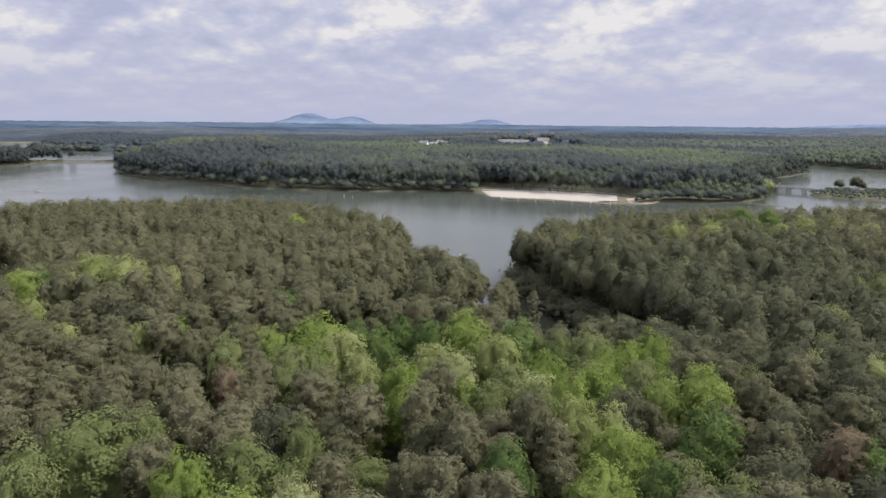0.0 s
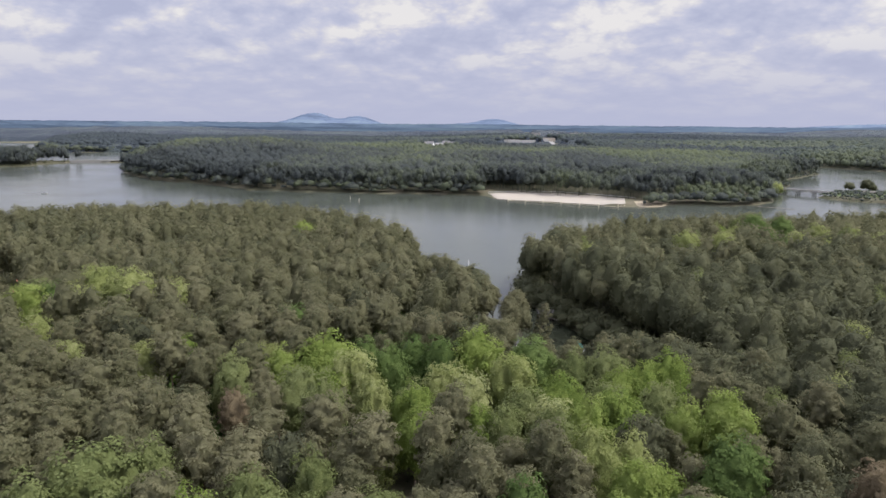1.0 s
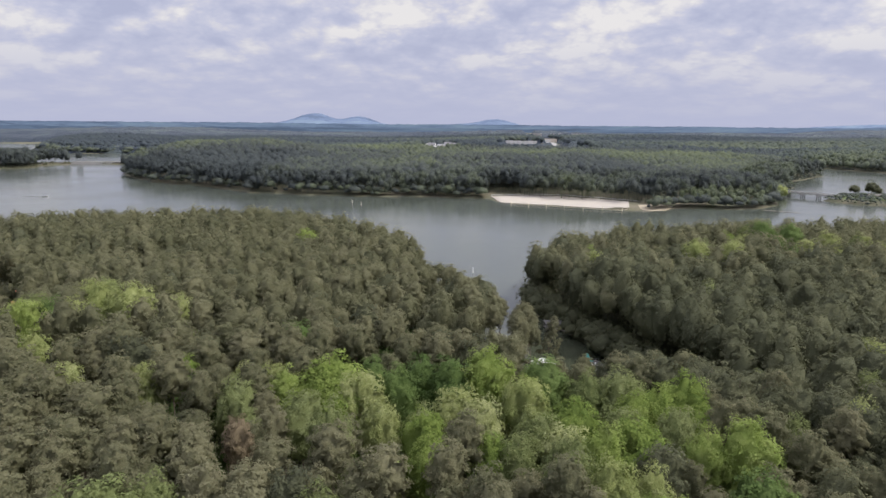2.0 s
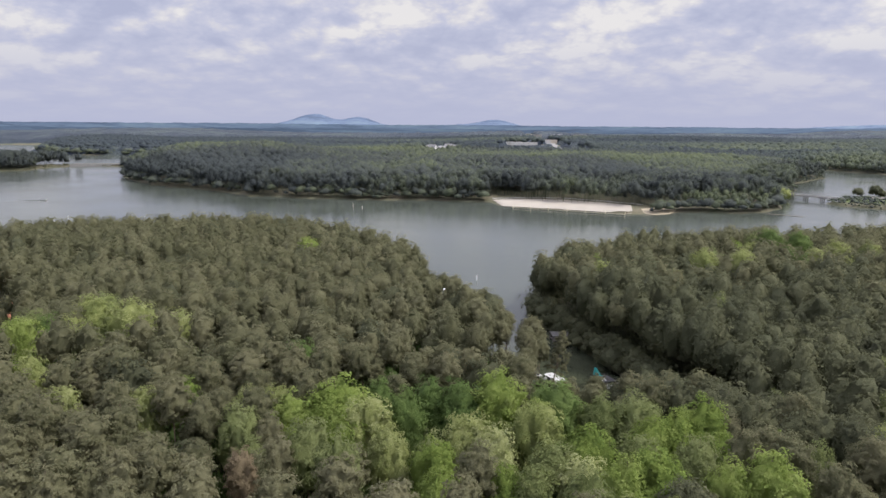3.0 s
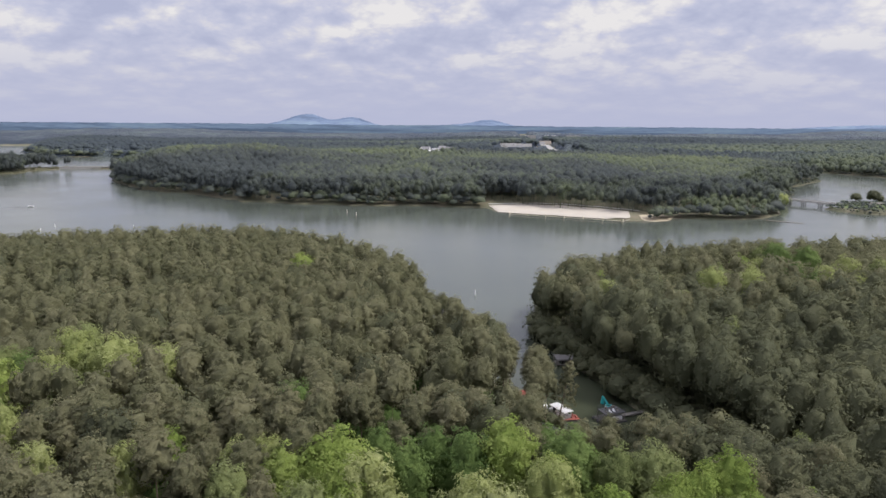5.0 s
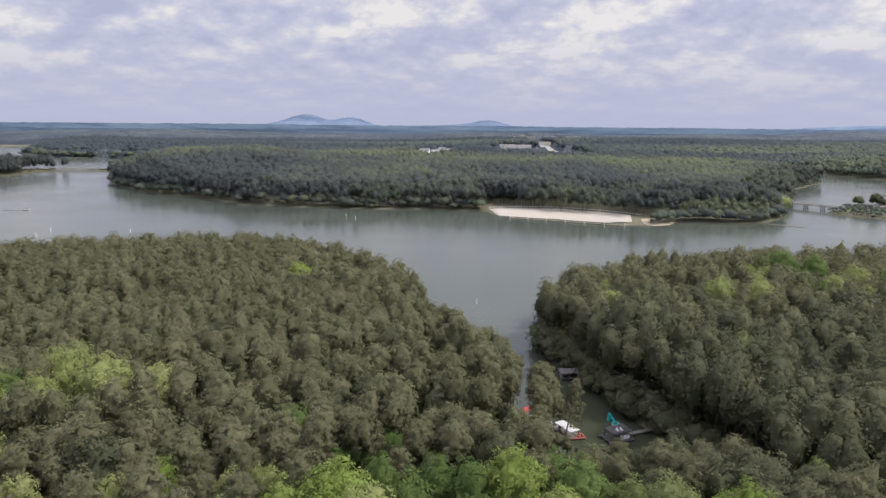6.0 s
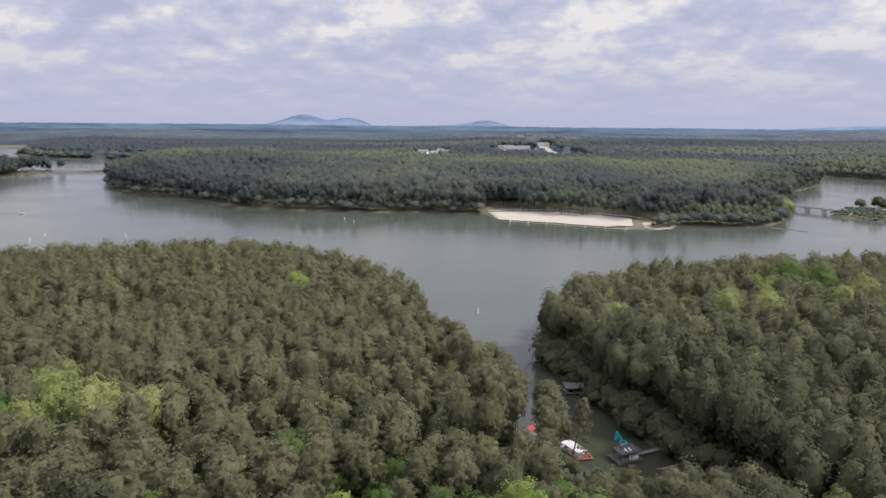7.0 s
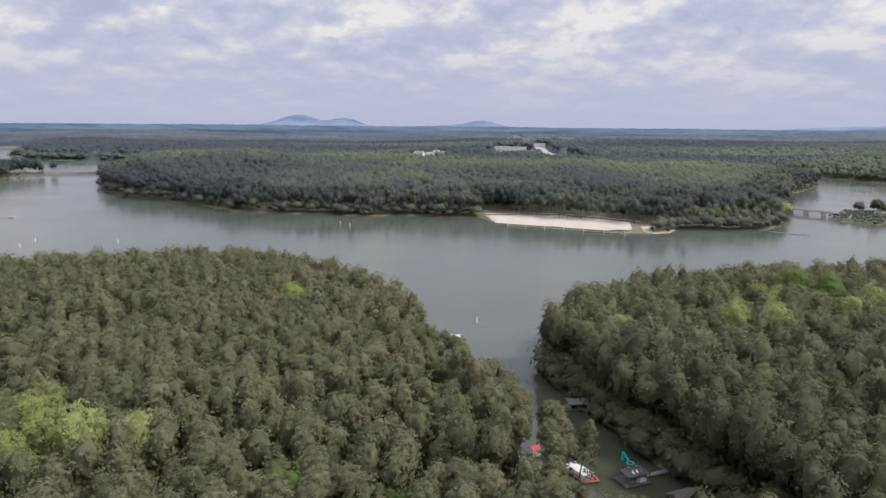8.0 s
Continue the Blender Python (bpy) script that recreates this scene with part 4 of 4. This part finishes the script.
wbm.faces.new([wbm.verts.new((x, y, 0.05)) for x, y in wv])
bmesh.ops.solidify(wbm, geom=wbm.faces[:], thickness=0.03)
tagged(part("boat_wake", wbm, FOAM), "short trail of white foam on the lake", "wake")


# ---- docks in the cove ----
def posts(ob, spots, z0, z1, r=0.11, mat=GREY, name="post"):
    for x, y in spots:
        part(name, tube((x, y, z0), (x, y, z1), r, r, 8), mat, ob)


def planks(ob, length, width, z, mat, n, name="plank"):
    """Deck boards, each with its own edges."""
    step = length / n
    first = None
    for k in range(n):
        x = -length / 2 + (k + 0.5) * step
        if first is None:
            first = part(name, box(step * 0.93, width, 0.09, 0, 0, 0, 0.015), mat, ob).data
            ob.children[-1].location = (x, 0, z)
        else:
            o = new(name, first)
            o.parent, o.location = ob, (x, 0, z)


def canopy_dock():
    deck = empty("red_dock", pose(26.8, 200.6, 0, 0, 0, 9), "low floating dock with a worn red deck", "dock")
    planks(deck, 9.4, 3.2, 0.42, RED, 22)
    for sy in (-1.2, 1.2):
        part("float", tube((-4.4, sy, 0.12), (4.4, sy, 0.12), 0.32, 0.32, 10), DARK, deck)
    for x, y in ((3.6, 0.6), (2.8, -0.4), (4.0, -0.6)):
        part("chair", box(0.6, 0.6, 0.4, x, y, 0.51, 0.06, 20, box(0.12, 0.55, 0.5, x - 0.26, y, 0.85, 0.03, 20)), RED, deck)
    ob = empty("pontoon_boat", pose(26.6, 202.6, 0, 0, 0, -60), "pontoon boat under a white fabric canopy beside the dock", "boat")
    for sy in (-1.0, 1.0):
        part("pontoon", tube((-3.6, sy, 0.2), (3.2, sy, 0.2), 0.36, 0.36, 12), GREY, ob)
    part("deck", box(7.0, 2.6, 0.12, -0.2, 0, 0.62, 0.03), GREY, ob)
    top = bmesh.new()
    rows = []
    for k in range(9):
        x = -2.9 + 7.0 * k / 8
        rows.append([top.verts.new((x, -1.6 + 3.2 * j / 6, 2.8 + 0.14 * math.cos((j - 3) / 3 * 1.45) - 0.04 * math.sin(k * 2.1))) for j in range(7)])
    for p, q in zip(rows, rows[1:]):
        for j in range(6):
            top.faces.new((p[j], q[j], q[j + 1], p[j + 1]))
    bmesh.ops.solidify(top, geom=top.faces[:], thickness=0.06)
    part("canopy", top, WHITE, ob, "white fabric canopy, slightly arched")
    posts(ob, [(x, y) for x in (-2.4, 0.5, 3.2) for y in (-1.25, 1.25)], 0.7, 2.85, 0.05, WHITE)
    for sy in (-1.25, 1.25):
        part("side_rail", box(6.6, 0.06, 0.6, -0.2, sy, 0.75, 0.02), WHITE, ob)
    part("console", box(0.7, 0.8, 0.9, -2.9, 0.4, 0.74, 0.06), DARK, ob)
    part("seat", box(0.7, 2.2, 0.55, -3.4, 0, 0.74, 0.08), WHITE, ob)


canopy_dock()


def party_dock():
    ob = empty("two_deck_dock", pose(40.2, 200.6, 0, 0, 0, 21), "two-storey grey dock with white loungers on its roof deck", "dock")
    planks(ob, 7.6, 5.6, 0.42, plain("dark_deck_wood", (0.085, 0.078, 0.072), 0.85, vary=0.3, grain=5), 20)
    for sy in (-2.4, 0, 2.4):
        part("float", tube((-4.1, sy, 0.1), (4.1, sy, 0.1), 0.34, 0.34, 10), DARK, ob)
    part("upper_deck", box(6.4, 4.4, 0.22, 0.3, -0.3, 2.75, 0.04), DARK, ob)
    posts(ob, [(x, y) for x in (-2.8, 0.3, 3.4) for y in (-2.4, 1.8)], 0.5, 2.8, 0.09, GREY)
    posts(ob, [(x, y) for x in (-2.8, 0.3, 3.4) for y in (-2.4, 1.8)], 2.95, 3.75, 0.04, DARK, "rail_post")
    for y in (-2.4, 1.8):
        part("rail", tube((-2.8, y, 3.75), (3.4, y, 3.75), 0.04, 0.04, 6), DARK, ob)
    part("rail", tube((-2.8, -2.4, 3.75), (-2.8, 1.8, 3.75), 0.04, 0.04, 6), DARK, ob)
    for k in range(4):
        x = -1.9 + 1.25 * k
        part("lounger", box(0.5, 0.9, 0.22, x, -1.2, 2.98, 0.06, 0, box(0.5, 0.12, 0.5, x, -0.7, 3.1, 0.03)), WHITE if k % 3 else GREY, ob)
    part("table", tube((-0.6, 1.0, 2.97), (-0.6, 1.0, 3.6), 0.4, 0.4, 12), GREY, ob)
    part("cooler", box(1.0, 0.6, 0.55, 1.8, 1.1, 2.97, 0.06), GREY, ob)
    part("counter", box(2.6, 0.8, 1.0, 1.6, -1.6, 0.5, 0.05), WHITE, ob)
    part("sofa", box(1.9, 0.8, 0.75, -1.2, -1.7, 0.5, 0.12), GREY, ob)
    walkway = empty("gangway", pose(47.6, 203.8, 0.55, 0, 0, 22), "grey plank gangway from the dock to the bank", "gangway")
    planks(walkway, 7.2, 1.3, 0.0, GREY, 18)
    for sy in (-0.6, 0.6):
        part("beam", box(7.2, 0.12, 0.25, 0, sy, -0.26, 0.02), GREY, walkway)
    posts(walkway, [(-3.2, -0.6), (-3.2, 0.6), (0, -0.6), (0, 0.6), (3.2, -0.6), (3.2, 0.6)], -3.0, 0.0, 0.1)


party_dock()


def water_slide():
    ob = empty("inflatable_slide", pose(40.9, 211.6, 0.05, 0, 0, -30) , "teal inflatable water slide floating in the cove", "inflatable")
    ob.scale = (0.62, 0.62, 0.8)
    part("tower", tube((0, 0, 0), (0, 0.1, 2.9), 1.0, 0.45, 10), TEAL, ob)
    ramp = bmesh.new()
    for sy in (-0.45, 0, 0.45):
        tube((0.2, sy, 2.3), (2.4, sy, 0.2), 0.24, 0.24, 8, ramp)
    part("ramp", ramp, TEAL, ob)
    for sy in (-0.75, 0.75):
        part("side_tube", tube((0.1, sy, 2.6), (2.6, sy, 0.3), 0.2, 0.2, 8), TEAL, ob)
    ring = empty("swim_ring", pose(42.3, 209.6, 0.18), "pale teal inflatable ring floating beside the dock", "inflatable")
    bm = bmesh.new()
    n, m = 20, 8
    grid = [[bm.verts.new(((0.95 + 0.24 * math.cos(6.2832 * j / m)) * math.cos(6.2832 * i / n), (0.95 + 0.24 * math.cos(6.2832 * j / m)) * math.sin(6.2832 * i / n), 0.24 * math.sin(6.2832 * j / m)))
             for j in range(m)] for i in range(n)]
    for i in range(n):
        for j in range(m):
            bm.faces.new((grid[i][j], grid[(i + 1) % n][j], grid[(i + 1) % n][(j + 1) % m], grid[i][(j + 1) % m]))
    part("tube", bm, TEAL, ring)


water_slide()


def gable(length, width, eave, ridge, thick=0.18, over=0.4, bm=None):
    """A pitched roof along x."""
    bm = bm or bmesh.new()
    x, y = length / 2 + over, width / 2 + over
    drop = over * (ridge - eave) / (width / 2)
    prof = [(-y, eave - drop), (0, ridge), (y, eave - drop), (y, eave - drop - thick), (0, ridge - thick), (-y, eave - drop - thick)]
    a, b = [bm.verts.new((-x, p, z)) for p, z in prof], [bm.verts.new((x, p, z)) for p, z in prof]
    for i in range(6):
        bm.faces.new((a[i], b[i], b[(i + 1) % 6], a[(i + 1) % 6]))
    bm.faces.new((a[0], a[1], a[4], a[5])), bm.faces.new((a[1], a[2], a[3], a[4]))
    bm.faces.new((b[5], b[4], b[1], b[0])), bm.faces.new((b[4], b[3], b[2], b[1]))
    bmesh.ops.recalc_face_normals(bm, faces=bm.faces[:])
    return bm


def roofed_dock(x, y, turn, length, width, eave, ridge, roof_mat, label, walk_to=None, boat=True):
    ob = empty("roofed_dock", pose(x, y, 0, 0, 0, turn), label, "dock")
    part("roof", gable(length, width, eave, ridge), roof_mat, ob)
    posts(ob, [(a * length / 2, b * width / 2) for a in (-1, 0, 1) for b in (-1, 1)], -3, eave, 0.13)
    for sy in (-1, 1):
        part("deck", box(length, width * 0.24, 0.16, 0, sy * width * 0.38, 0.45, 0.03), GREY, ob)
    part("deck", box(length * 0.22, width * 0.5, 0.16, -length * 0.38, 0, 0.452, 0.03), GREY, ob)
    part("tie_beam", box(0.15, width, 0.2, -length / 2, 0, eave - 0.28, 0.02), GREY, ob)
    part("tie_beam", box(0.15, width, 0.2, length / 2, 0, eave - 0.28, 0.02), GREY, ob)
    if walk_to:
        u, v = walk_to
        run, ang = math.hypot(u - x, v - y), math.degrees(math.atan2(v - y, u - x))
        g = empty("gangway", pose((x + u) / 2, (y + v) / 2, 0.62, 0, 0, ang), "weathered grey plank gangway to the bank", "gangway")
        planks(g, run, 1.2, 0, GREY, max(6, int(run / 0.45)))
        posts(g, [(a * run * 0.42, b * 0.55) for a in (-1, 0, 1) for b in (-1, 1)], -3.5, 0, 0.1)


roofed_dock(35.2, 244.6, 4, 5.8, 4.6, 2.7, 3.3, plain("grey_shingle", (0.125, 0.12, 0.115), 0.9, vary=0.25), "grey-roofed boat dock under the overhanging trees", (39.5, 239.5))
roofed_dock(49.5, 189.5, 22, 6.8, 5.0, 2.8, 4.0, plain("brown_shingle", (0.085, 0.075, 0.062), 0.9, vary=0.25), "brown-grey roofed boathouse at the head of the cove", (58, 193))
roofed_dock(-3.6, 309.0, -6, 6.6, 5.4, 2.9, 3.2, WHITE, "white-roofed boat dock standing out from the wooded shore", (-20, 306))


def red_shelter():
    z = float(height(16.5, 217.0))
    ob = empty("red_canopy", pose(16.9, 213.5, max(z, 0.1), 0, 0, 30), "small red canopy over a dock among the pines", "canopy")
    part("deck", box(3.0, 2.8, 0.2, 0, 0, 0.3, 0.03), GREY, ob)
    part("roof", gable(2.8, 2.4, 2.4, 3.2, 0.1, 0.15), plain("bright_red_canvas", (0.32, 0.030, 0.025), 0.7, vary=0.3), ob)
    posts(ob, [(a * 1.25, b * 1.05) for a in (-1, 1) for b in (-1, 1)], -2.0, 2.5, 0.06, WHITE)


red_shelter()


def lone_pine():
    """The slender leaning pine at the point of the cove."""
    r = np.random.default_rng(808)
    ob = empty("leaning_pine", pose(24.6, 195.6, max(0.2, float(height(24.6, 195.6))), -2, 9, 0) @ Matrix.Scale(1.15, 4), "slender leaning pine with sparse layered boughs at the water", "tree")
    bm = bmesh.new()
    tube((0, 0, -0.8), (0.15, 0, 8), 0.19, 0.14, 7, bm)
    tube((0.15, 0, 8), (0.1, 0.1, 16.2), 0.14, 0.04, 7, bm)
    part("trunk", bm, BARK, ob)
    cs, rs = [], []
    for k in range(46):
        u = k / 45
        a, reach = k * 2.4, 4.0 * (1 - u) ** 0.7 * r.uniform(0.3, 1.0)
        cs.append((0.1 + math.cos(a) * reach, math.sin(a) * reach, 6.4 + 9.8 * u - 0.1 * reach))
        rs.append((1.05 - 0.45 * u, 0.36))
    v, f, t, w = leaves(r, np.array(cs), rs, 26, 0.34, 0.4, (np.array((0.1, 0, 11.5)), np.array((0.5, 0.5, 4.0))), 1, True, 0.3)
    crown = new("crown", tri_mesh("crown", v, f, PINE, t, swell=w))
    crown.parent = ob


lone_pine()


def slender_pine():
    r = np.random.default_rng(809)
    ob = empty("slender_pine", pose(13.5, 222.0, max(0.3, float(height(13.5, 222.0))), 2, 3, 0), "tall thin pine with a small dark tuft of a crown", "tree")
    part("trunk", tube((0, 0, -0.8), (0.1, 0, 14.0), 0.14, 0.06, 7), BARK, ob)
    cs = [(0.1 + 0.7 * math.cos(k * 2.4) * (k % 3) / 2, 0.7 * math.sin(k * 2.4) * (k % 3) / 2, 13.0 + 0.18 * k) for k in range(12)]
    v, f, t, w = leaves(r, np.array(cs), [(0.6, 0.4)] * 12, 18, 0.28, 0.36, (np.array((0.1, 0, 14.0)), np.array((0.8, 0.8, 0.9))), 1, True)
    crown = new("crown", tri_mesh("crown", v, f, DULL, t, swell=w))
    crown.parent = ob


slender_pine()


# ---- houses ----
def house(x, y, turn, length, width, wall_h, ridge, wall_mat, roof_mat, label, name="house", chimney=False, windows=4):
    z = float(height(x, y)) - 0.3
    ob = empty(name, pose(x, y, z, 0, 0, turn), label, "building")
    part("wall", box(length, width, wall_h, 0, 0, 0, 0.05), wall_mat, ob)
    ends = bmesh.new()
    for sx in (-1, 1):
        v = [ends.verts.new((sx * (length / 2 - d), p, h)) for d in (0, 0.25) for p, h in ((-width / 2, wall_h), (width / 2, wall_h), (0, ridge - 0.1))]
        for f in ((0, 1, 2), (5, 4, 3), (0, 3, 4, 1), (1, 4, 5, 2), (2, 5, 3, 0)):
            ends.faces.new([v[i] for i in f])
    bmesh.ops.recalc_face_normals(ends, faces=ends.faces[:])
    part("gable_end", ends, wall_mat, ob)
    roof = part("roof", gable(length, width, wall_h, ridge), roof_mat, ob)
    if chimney:
        part("chimney", box(0.9, 0.7, 2.2, length * 0.3, width * 0.12, ridge - 1.1, 0.04), CONCRETE, roof)
    for k in range(windows):
        wx = -length / 2 + (k + 0.5) * length / windows
        for sy in (-1, 1):
            w = part("window", box(1.1, 0.1, 1.3, wx, sy * (width / 2 + 0.02), wall_h * 0.45, 0.02), WHITE, ob)
            part("pane", box(0.9, 0.06, 1.1, wx, sy * (width / 2 + 0.06), wall_h * 0.45 + 0.1, 0.01), WINDOW, w)
    return ob


house(-128, 188, 35, 13, 9, 5.5, 9.0, BRICK, ROOF_GREY, "house with a pale grey roof among the trees", chimney=True)
house(-163, 239, 15, 14, 9, 7.0, 11.5, BRICK, ROOF_ORANGE, "house with an orange tiled roof among the trees", chimney=True)
house(-7, 231, 25, 8, 6, 3.4, 5.0, WHITE, ROOF_GREY, "white cottage hidden under the pines by the shore")
# pale houses on the far rise
for k, (hx, hy, ht) in enumerate(((-62, 1322, 10), (-40, 1345, -20), (-22, 1330, 35), (-8, 1372, 0), (-48, 1385, 60), (8, 1350, 15))):
    house(hx, hy, ht, 15, 10, 8.0 + (k % 3), 13.5 + (k % 2) * 1.5, WHITE, ROOF_GREY, "pale two-storey house in a clearing of the far woods", windows=4)


def hall(x, y, turn, length, width, tall, wall_mat, roof_mat, label, bays):
    """A flat-roofed hall with a parapet and a row of dark openings."""
    z = float(height(x, y)) - 0.5
    ob = empty("flat_roofed_hall", pose(x, y, z, 0, 0, turn), label, "building")
    part("wall", box(length, width, tall, 0, 0, 0, 0.1), wall_mat, ob)
    part("roof", box(length - 1.0, width - 1.0, 0.3, 0, 0, tall + 0.004, 0.05), roof_mat, ob)
    par = bmesh.new()
    for sx, sy, px, py in ((length, 0.4, 0, -width / 2 + 0.2), (length, 0.4, 0, width / 2 - 0.2), (0.4, width - 0.8, -length / 2 + 0.2, 0), (0.4, width - 0.8, length / 2 - 0.2, 0)):
        box(sx, sy, 0.9, px, py, tall + 0.002, 0.03, 0, par)
    part("parapet", par, wall_mat, ob)
    for k in range(bays):
        bx = -length / 2 + (k + 0.5) * length / bays
        part("opening", box(length / bays * 0.5, 0.2, tall * 0.22, bx, -width / 2 - 0.05, 0.6, 0.02), WINDOW, ob)
    for k in range(3):
        part("roof_unit", box(3, 2.5, 1.6, -length * 0.3 + k * length * 0.3, 1.5, tall + 0.3, 0.05), GREY, ob)


hall(140, 1618, 4, 34, 18, 6, PALE_WALL, PALE_WALL, "low white flat-roofed store at the edge of the woods", 5)
hall(184, 1705, -3, 40, 22, 7, PALE_WALL, PALE_WALL, "pale flat-roofed store with a white roof", 6)
hall(190, 1768, 2, 72, 24, 9, PALE_WALL, BRICK, "long pale store with a tan roof", 8)
hall(132, 1700, 8, 22, 14, 7, PALE_WALL, ROOF_GREY, "small white hall with a grey roof", 4)
hall(228, 1640, -8, 14, 16, 6, BRICK, PALE_WALL, "small pale shop beside the highway", 3)
hall(170, 1830, 0, 40, 20, 9, PALE_WALL, PALE_WALL, "white store behind the car park", 5)
hall(106, 1655, 10, 12, 10, 5, PALE_WALL, PALE_WALL, "small white house among trees", 3)
hall(262, 2040, 0, 80, 30, 10, PALE_WALL, ROOF_GREY, "white commercial block far beyond the woods", 9)
hall(305, 2120, 0, 60, 26, 12, BRICK, PALE_WALL, "tan commercial block far beyond the woods", 7)
for k in range(9):
    hall(-60 + k * 62 + 14 * (k % 3), 2420 + 30 * (k % 2), 5 * (k % 3) - 5, 34 + 8 * (k % 3), 22, 20, PALE_WALL if k % 2 else CONCRETE, ROOF_GREY, "pale block in a row on the far plain", 5)
lay("road", [(243, 1440), (259, 1640), (297, 2180)], [(264, 1440), (280, 1640), (318, 2180)], 0.3, plain("pale_highway", (0.27, 0.265, 0.25), 0.9), "pale worn highway running away through the woods", "road", 2, 30)
lay("median", [(228, 1440), (244, 1640), (282, 2180)], [(242.5, 1440), (258.5, 1640), (296.5, 2180)], 0.25, plain("dry_grass", (0.26, 0.27, 0.13), 0.9, vary=0.25, grain=0.1), "strip of dry grass beside the highway", "grass", 2, 30)
lay("pavement", [(128, 1635), (226, 1652)], [(128, 1690), (228, 1690)], 0.25, ASPHALT, "pale car park in front of the stores", "car park", 2, 12)


# ---- bridges ----
def bridge(ax, ay, bx, by, deck, width, piers, label, solid=0.0):
    run, ang = math.hypot(bx - ax, by - ay), math.degrees(math.atan2(by - ay, bx - ax))
    ob = empty("road_bridge", pose(ax, ay, 0, 0, 0, ang), label, "bridge")
    part("deck", box(run, width, 0.9, run / 2, 0, deck - 0.9, 0.05), CONCRETE, ob)
    part("roadway", box(run, width - 1.4, 0.06, run / 2, 0, deck + 0.004, 0), ASPHALT, ob)
    for sy in (-1, 1):
        part("parapet", box(run, 0.35, 0.85, run / 2, sy * (width / 2 - 0.25), deck + 0.002, 0.04), CONCRETE, ob)
        for k in range(int(run // 8)):
            part("rail_post", box(0.3, 0.3, 0.35, 4 + k * 8, sy * (width / 2 - 0.25), deck + 0.85, 0.02), CONCRETE, ob)
    if solid:
        part("abutment", box(run * solid, width - 0.6, deck + 2, run * solid / 2, 0, -3, 0.05), CONCRETE, ob)
    for u in piers:
        pier = part("pier_cap", box(1.4, width - 0.8, 0.8, run * u, 0, deck - 1.72, 0.05), CONCRETE, ob)
        for sy in (-0.32, 0, 0.32):
            part("column", tube((run * u, sy * width, -4), (run * u, sy * width, deck - 1.6), 0.5, 0.5, 10), CONCRETE, pier)


bridge(366, 768, 404, 702, 4.8, 11, (0.3, 0.52, 0.76), "low concrete road bridge over the lake's inlet")
bridge(-708, 1228, -608, 1250, 4.2, 12, (0.72, 0.84, 0.95), "long low concrete causeway bridge across the lake", 0.68)


def round_tree(x, y, s, mat, label):
    r = np.random.default_rng(int(x))
    ob = empty("round_tree", pose(x, y, float(height(x, y)) - 0.2), label, "tree", "trees on the causeway")
    ob.scale = (s, s, s)
    cs, rs, core = leafy_clumps(r, 12.0, 5.0, 16)
    part("trunk", stem(r, 9.0, 0.3, cs, 4), BARK, ob)
    v, f, t, w = leaves(r, cs, rs, 9, 0.8, 0.7, core)
    crown = new("crown", tri_mesh("crown", v, f, mat, t, swell=w))
    crown.parent = ob


for tx, ty, ts in ((436, 725, 0.95), (451, 719, 1.2), (460, 723, 0.85)):
    round_tree(tx, ty, ts, DULL, "dark round tree on the grassy causeway")
for tx, ty, ts in ((352, 716, 1.3), (362, 735, 1.15)):
    round_tree(tx, ty, ts, PALE_LEAF, "pale green willow beside the bridge")
house(447, 705, -20, 13, 6, 2.4, 3.3, BRICK, GREY, "low pale shed on the grassy causeway", "shed")
lay("causeway_grass", [(398, 692), (440, 665), (520, 640)], [(415, 716), (440, 722), (520, 708)], 0.15, plain("bank_grass", (0.12, 0.17, 0.05), 0.9, vary=0.3, grain=0.2), "grassy causeway strip between two waters", "grass", 4, 16)
lay("sunken_bar", [(283, 610), (307, 590)], [(286, 613), (309, 592)], 0.15, plain("wet_mud", (0.10, 0.085, 0.06), 0.6), "thin dark mud bar just above the water", "mud", 2, 8)
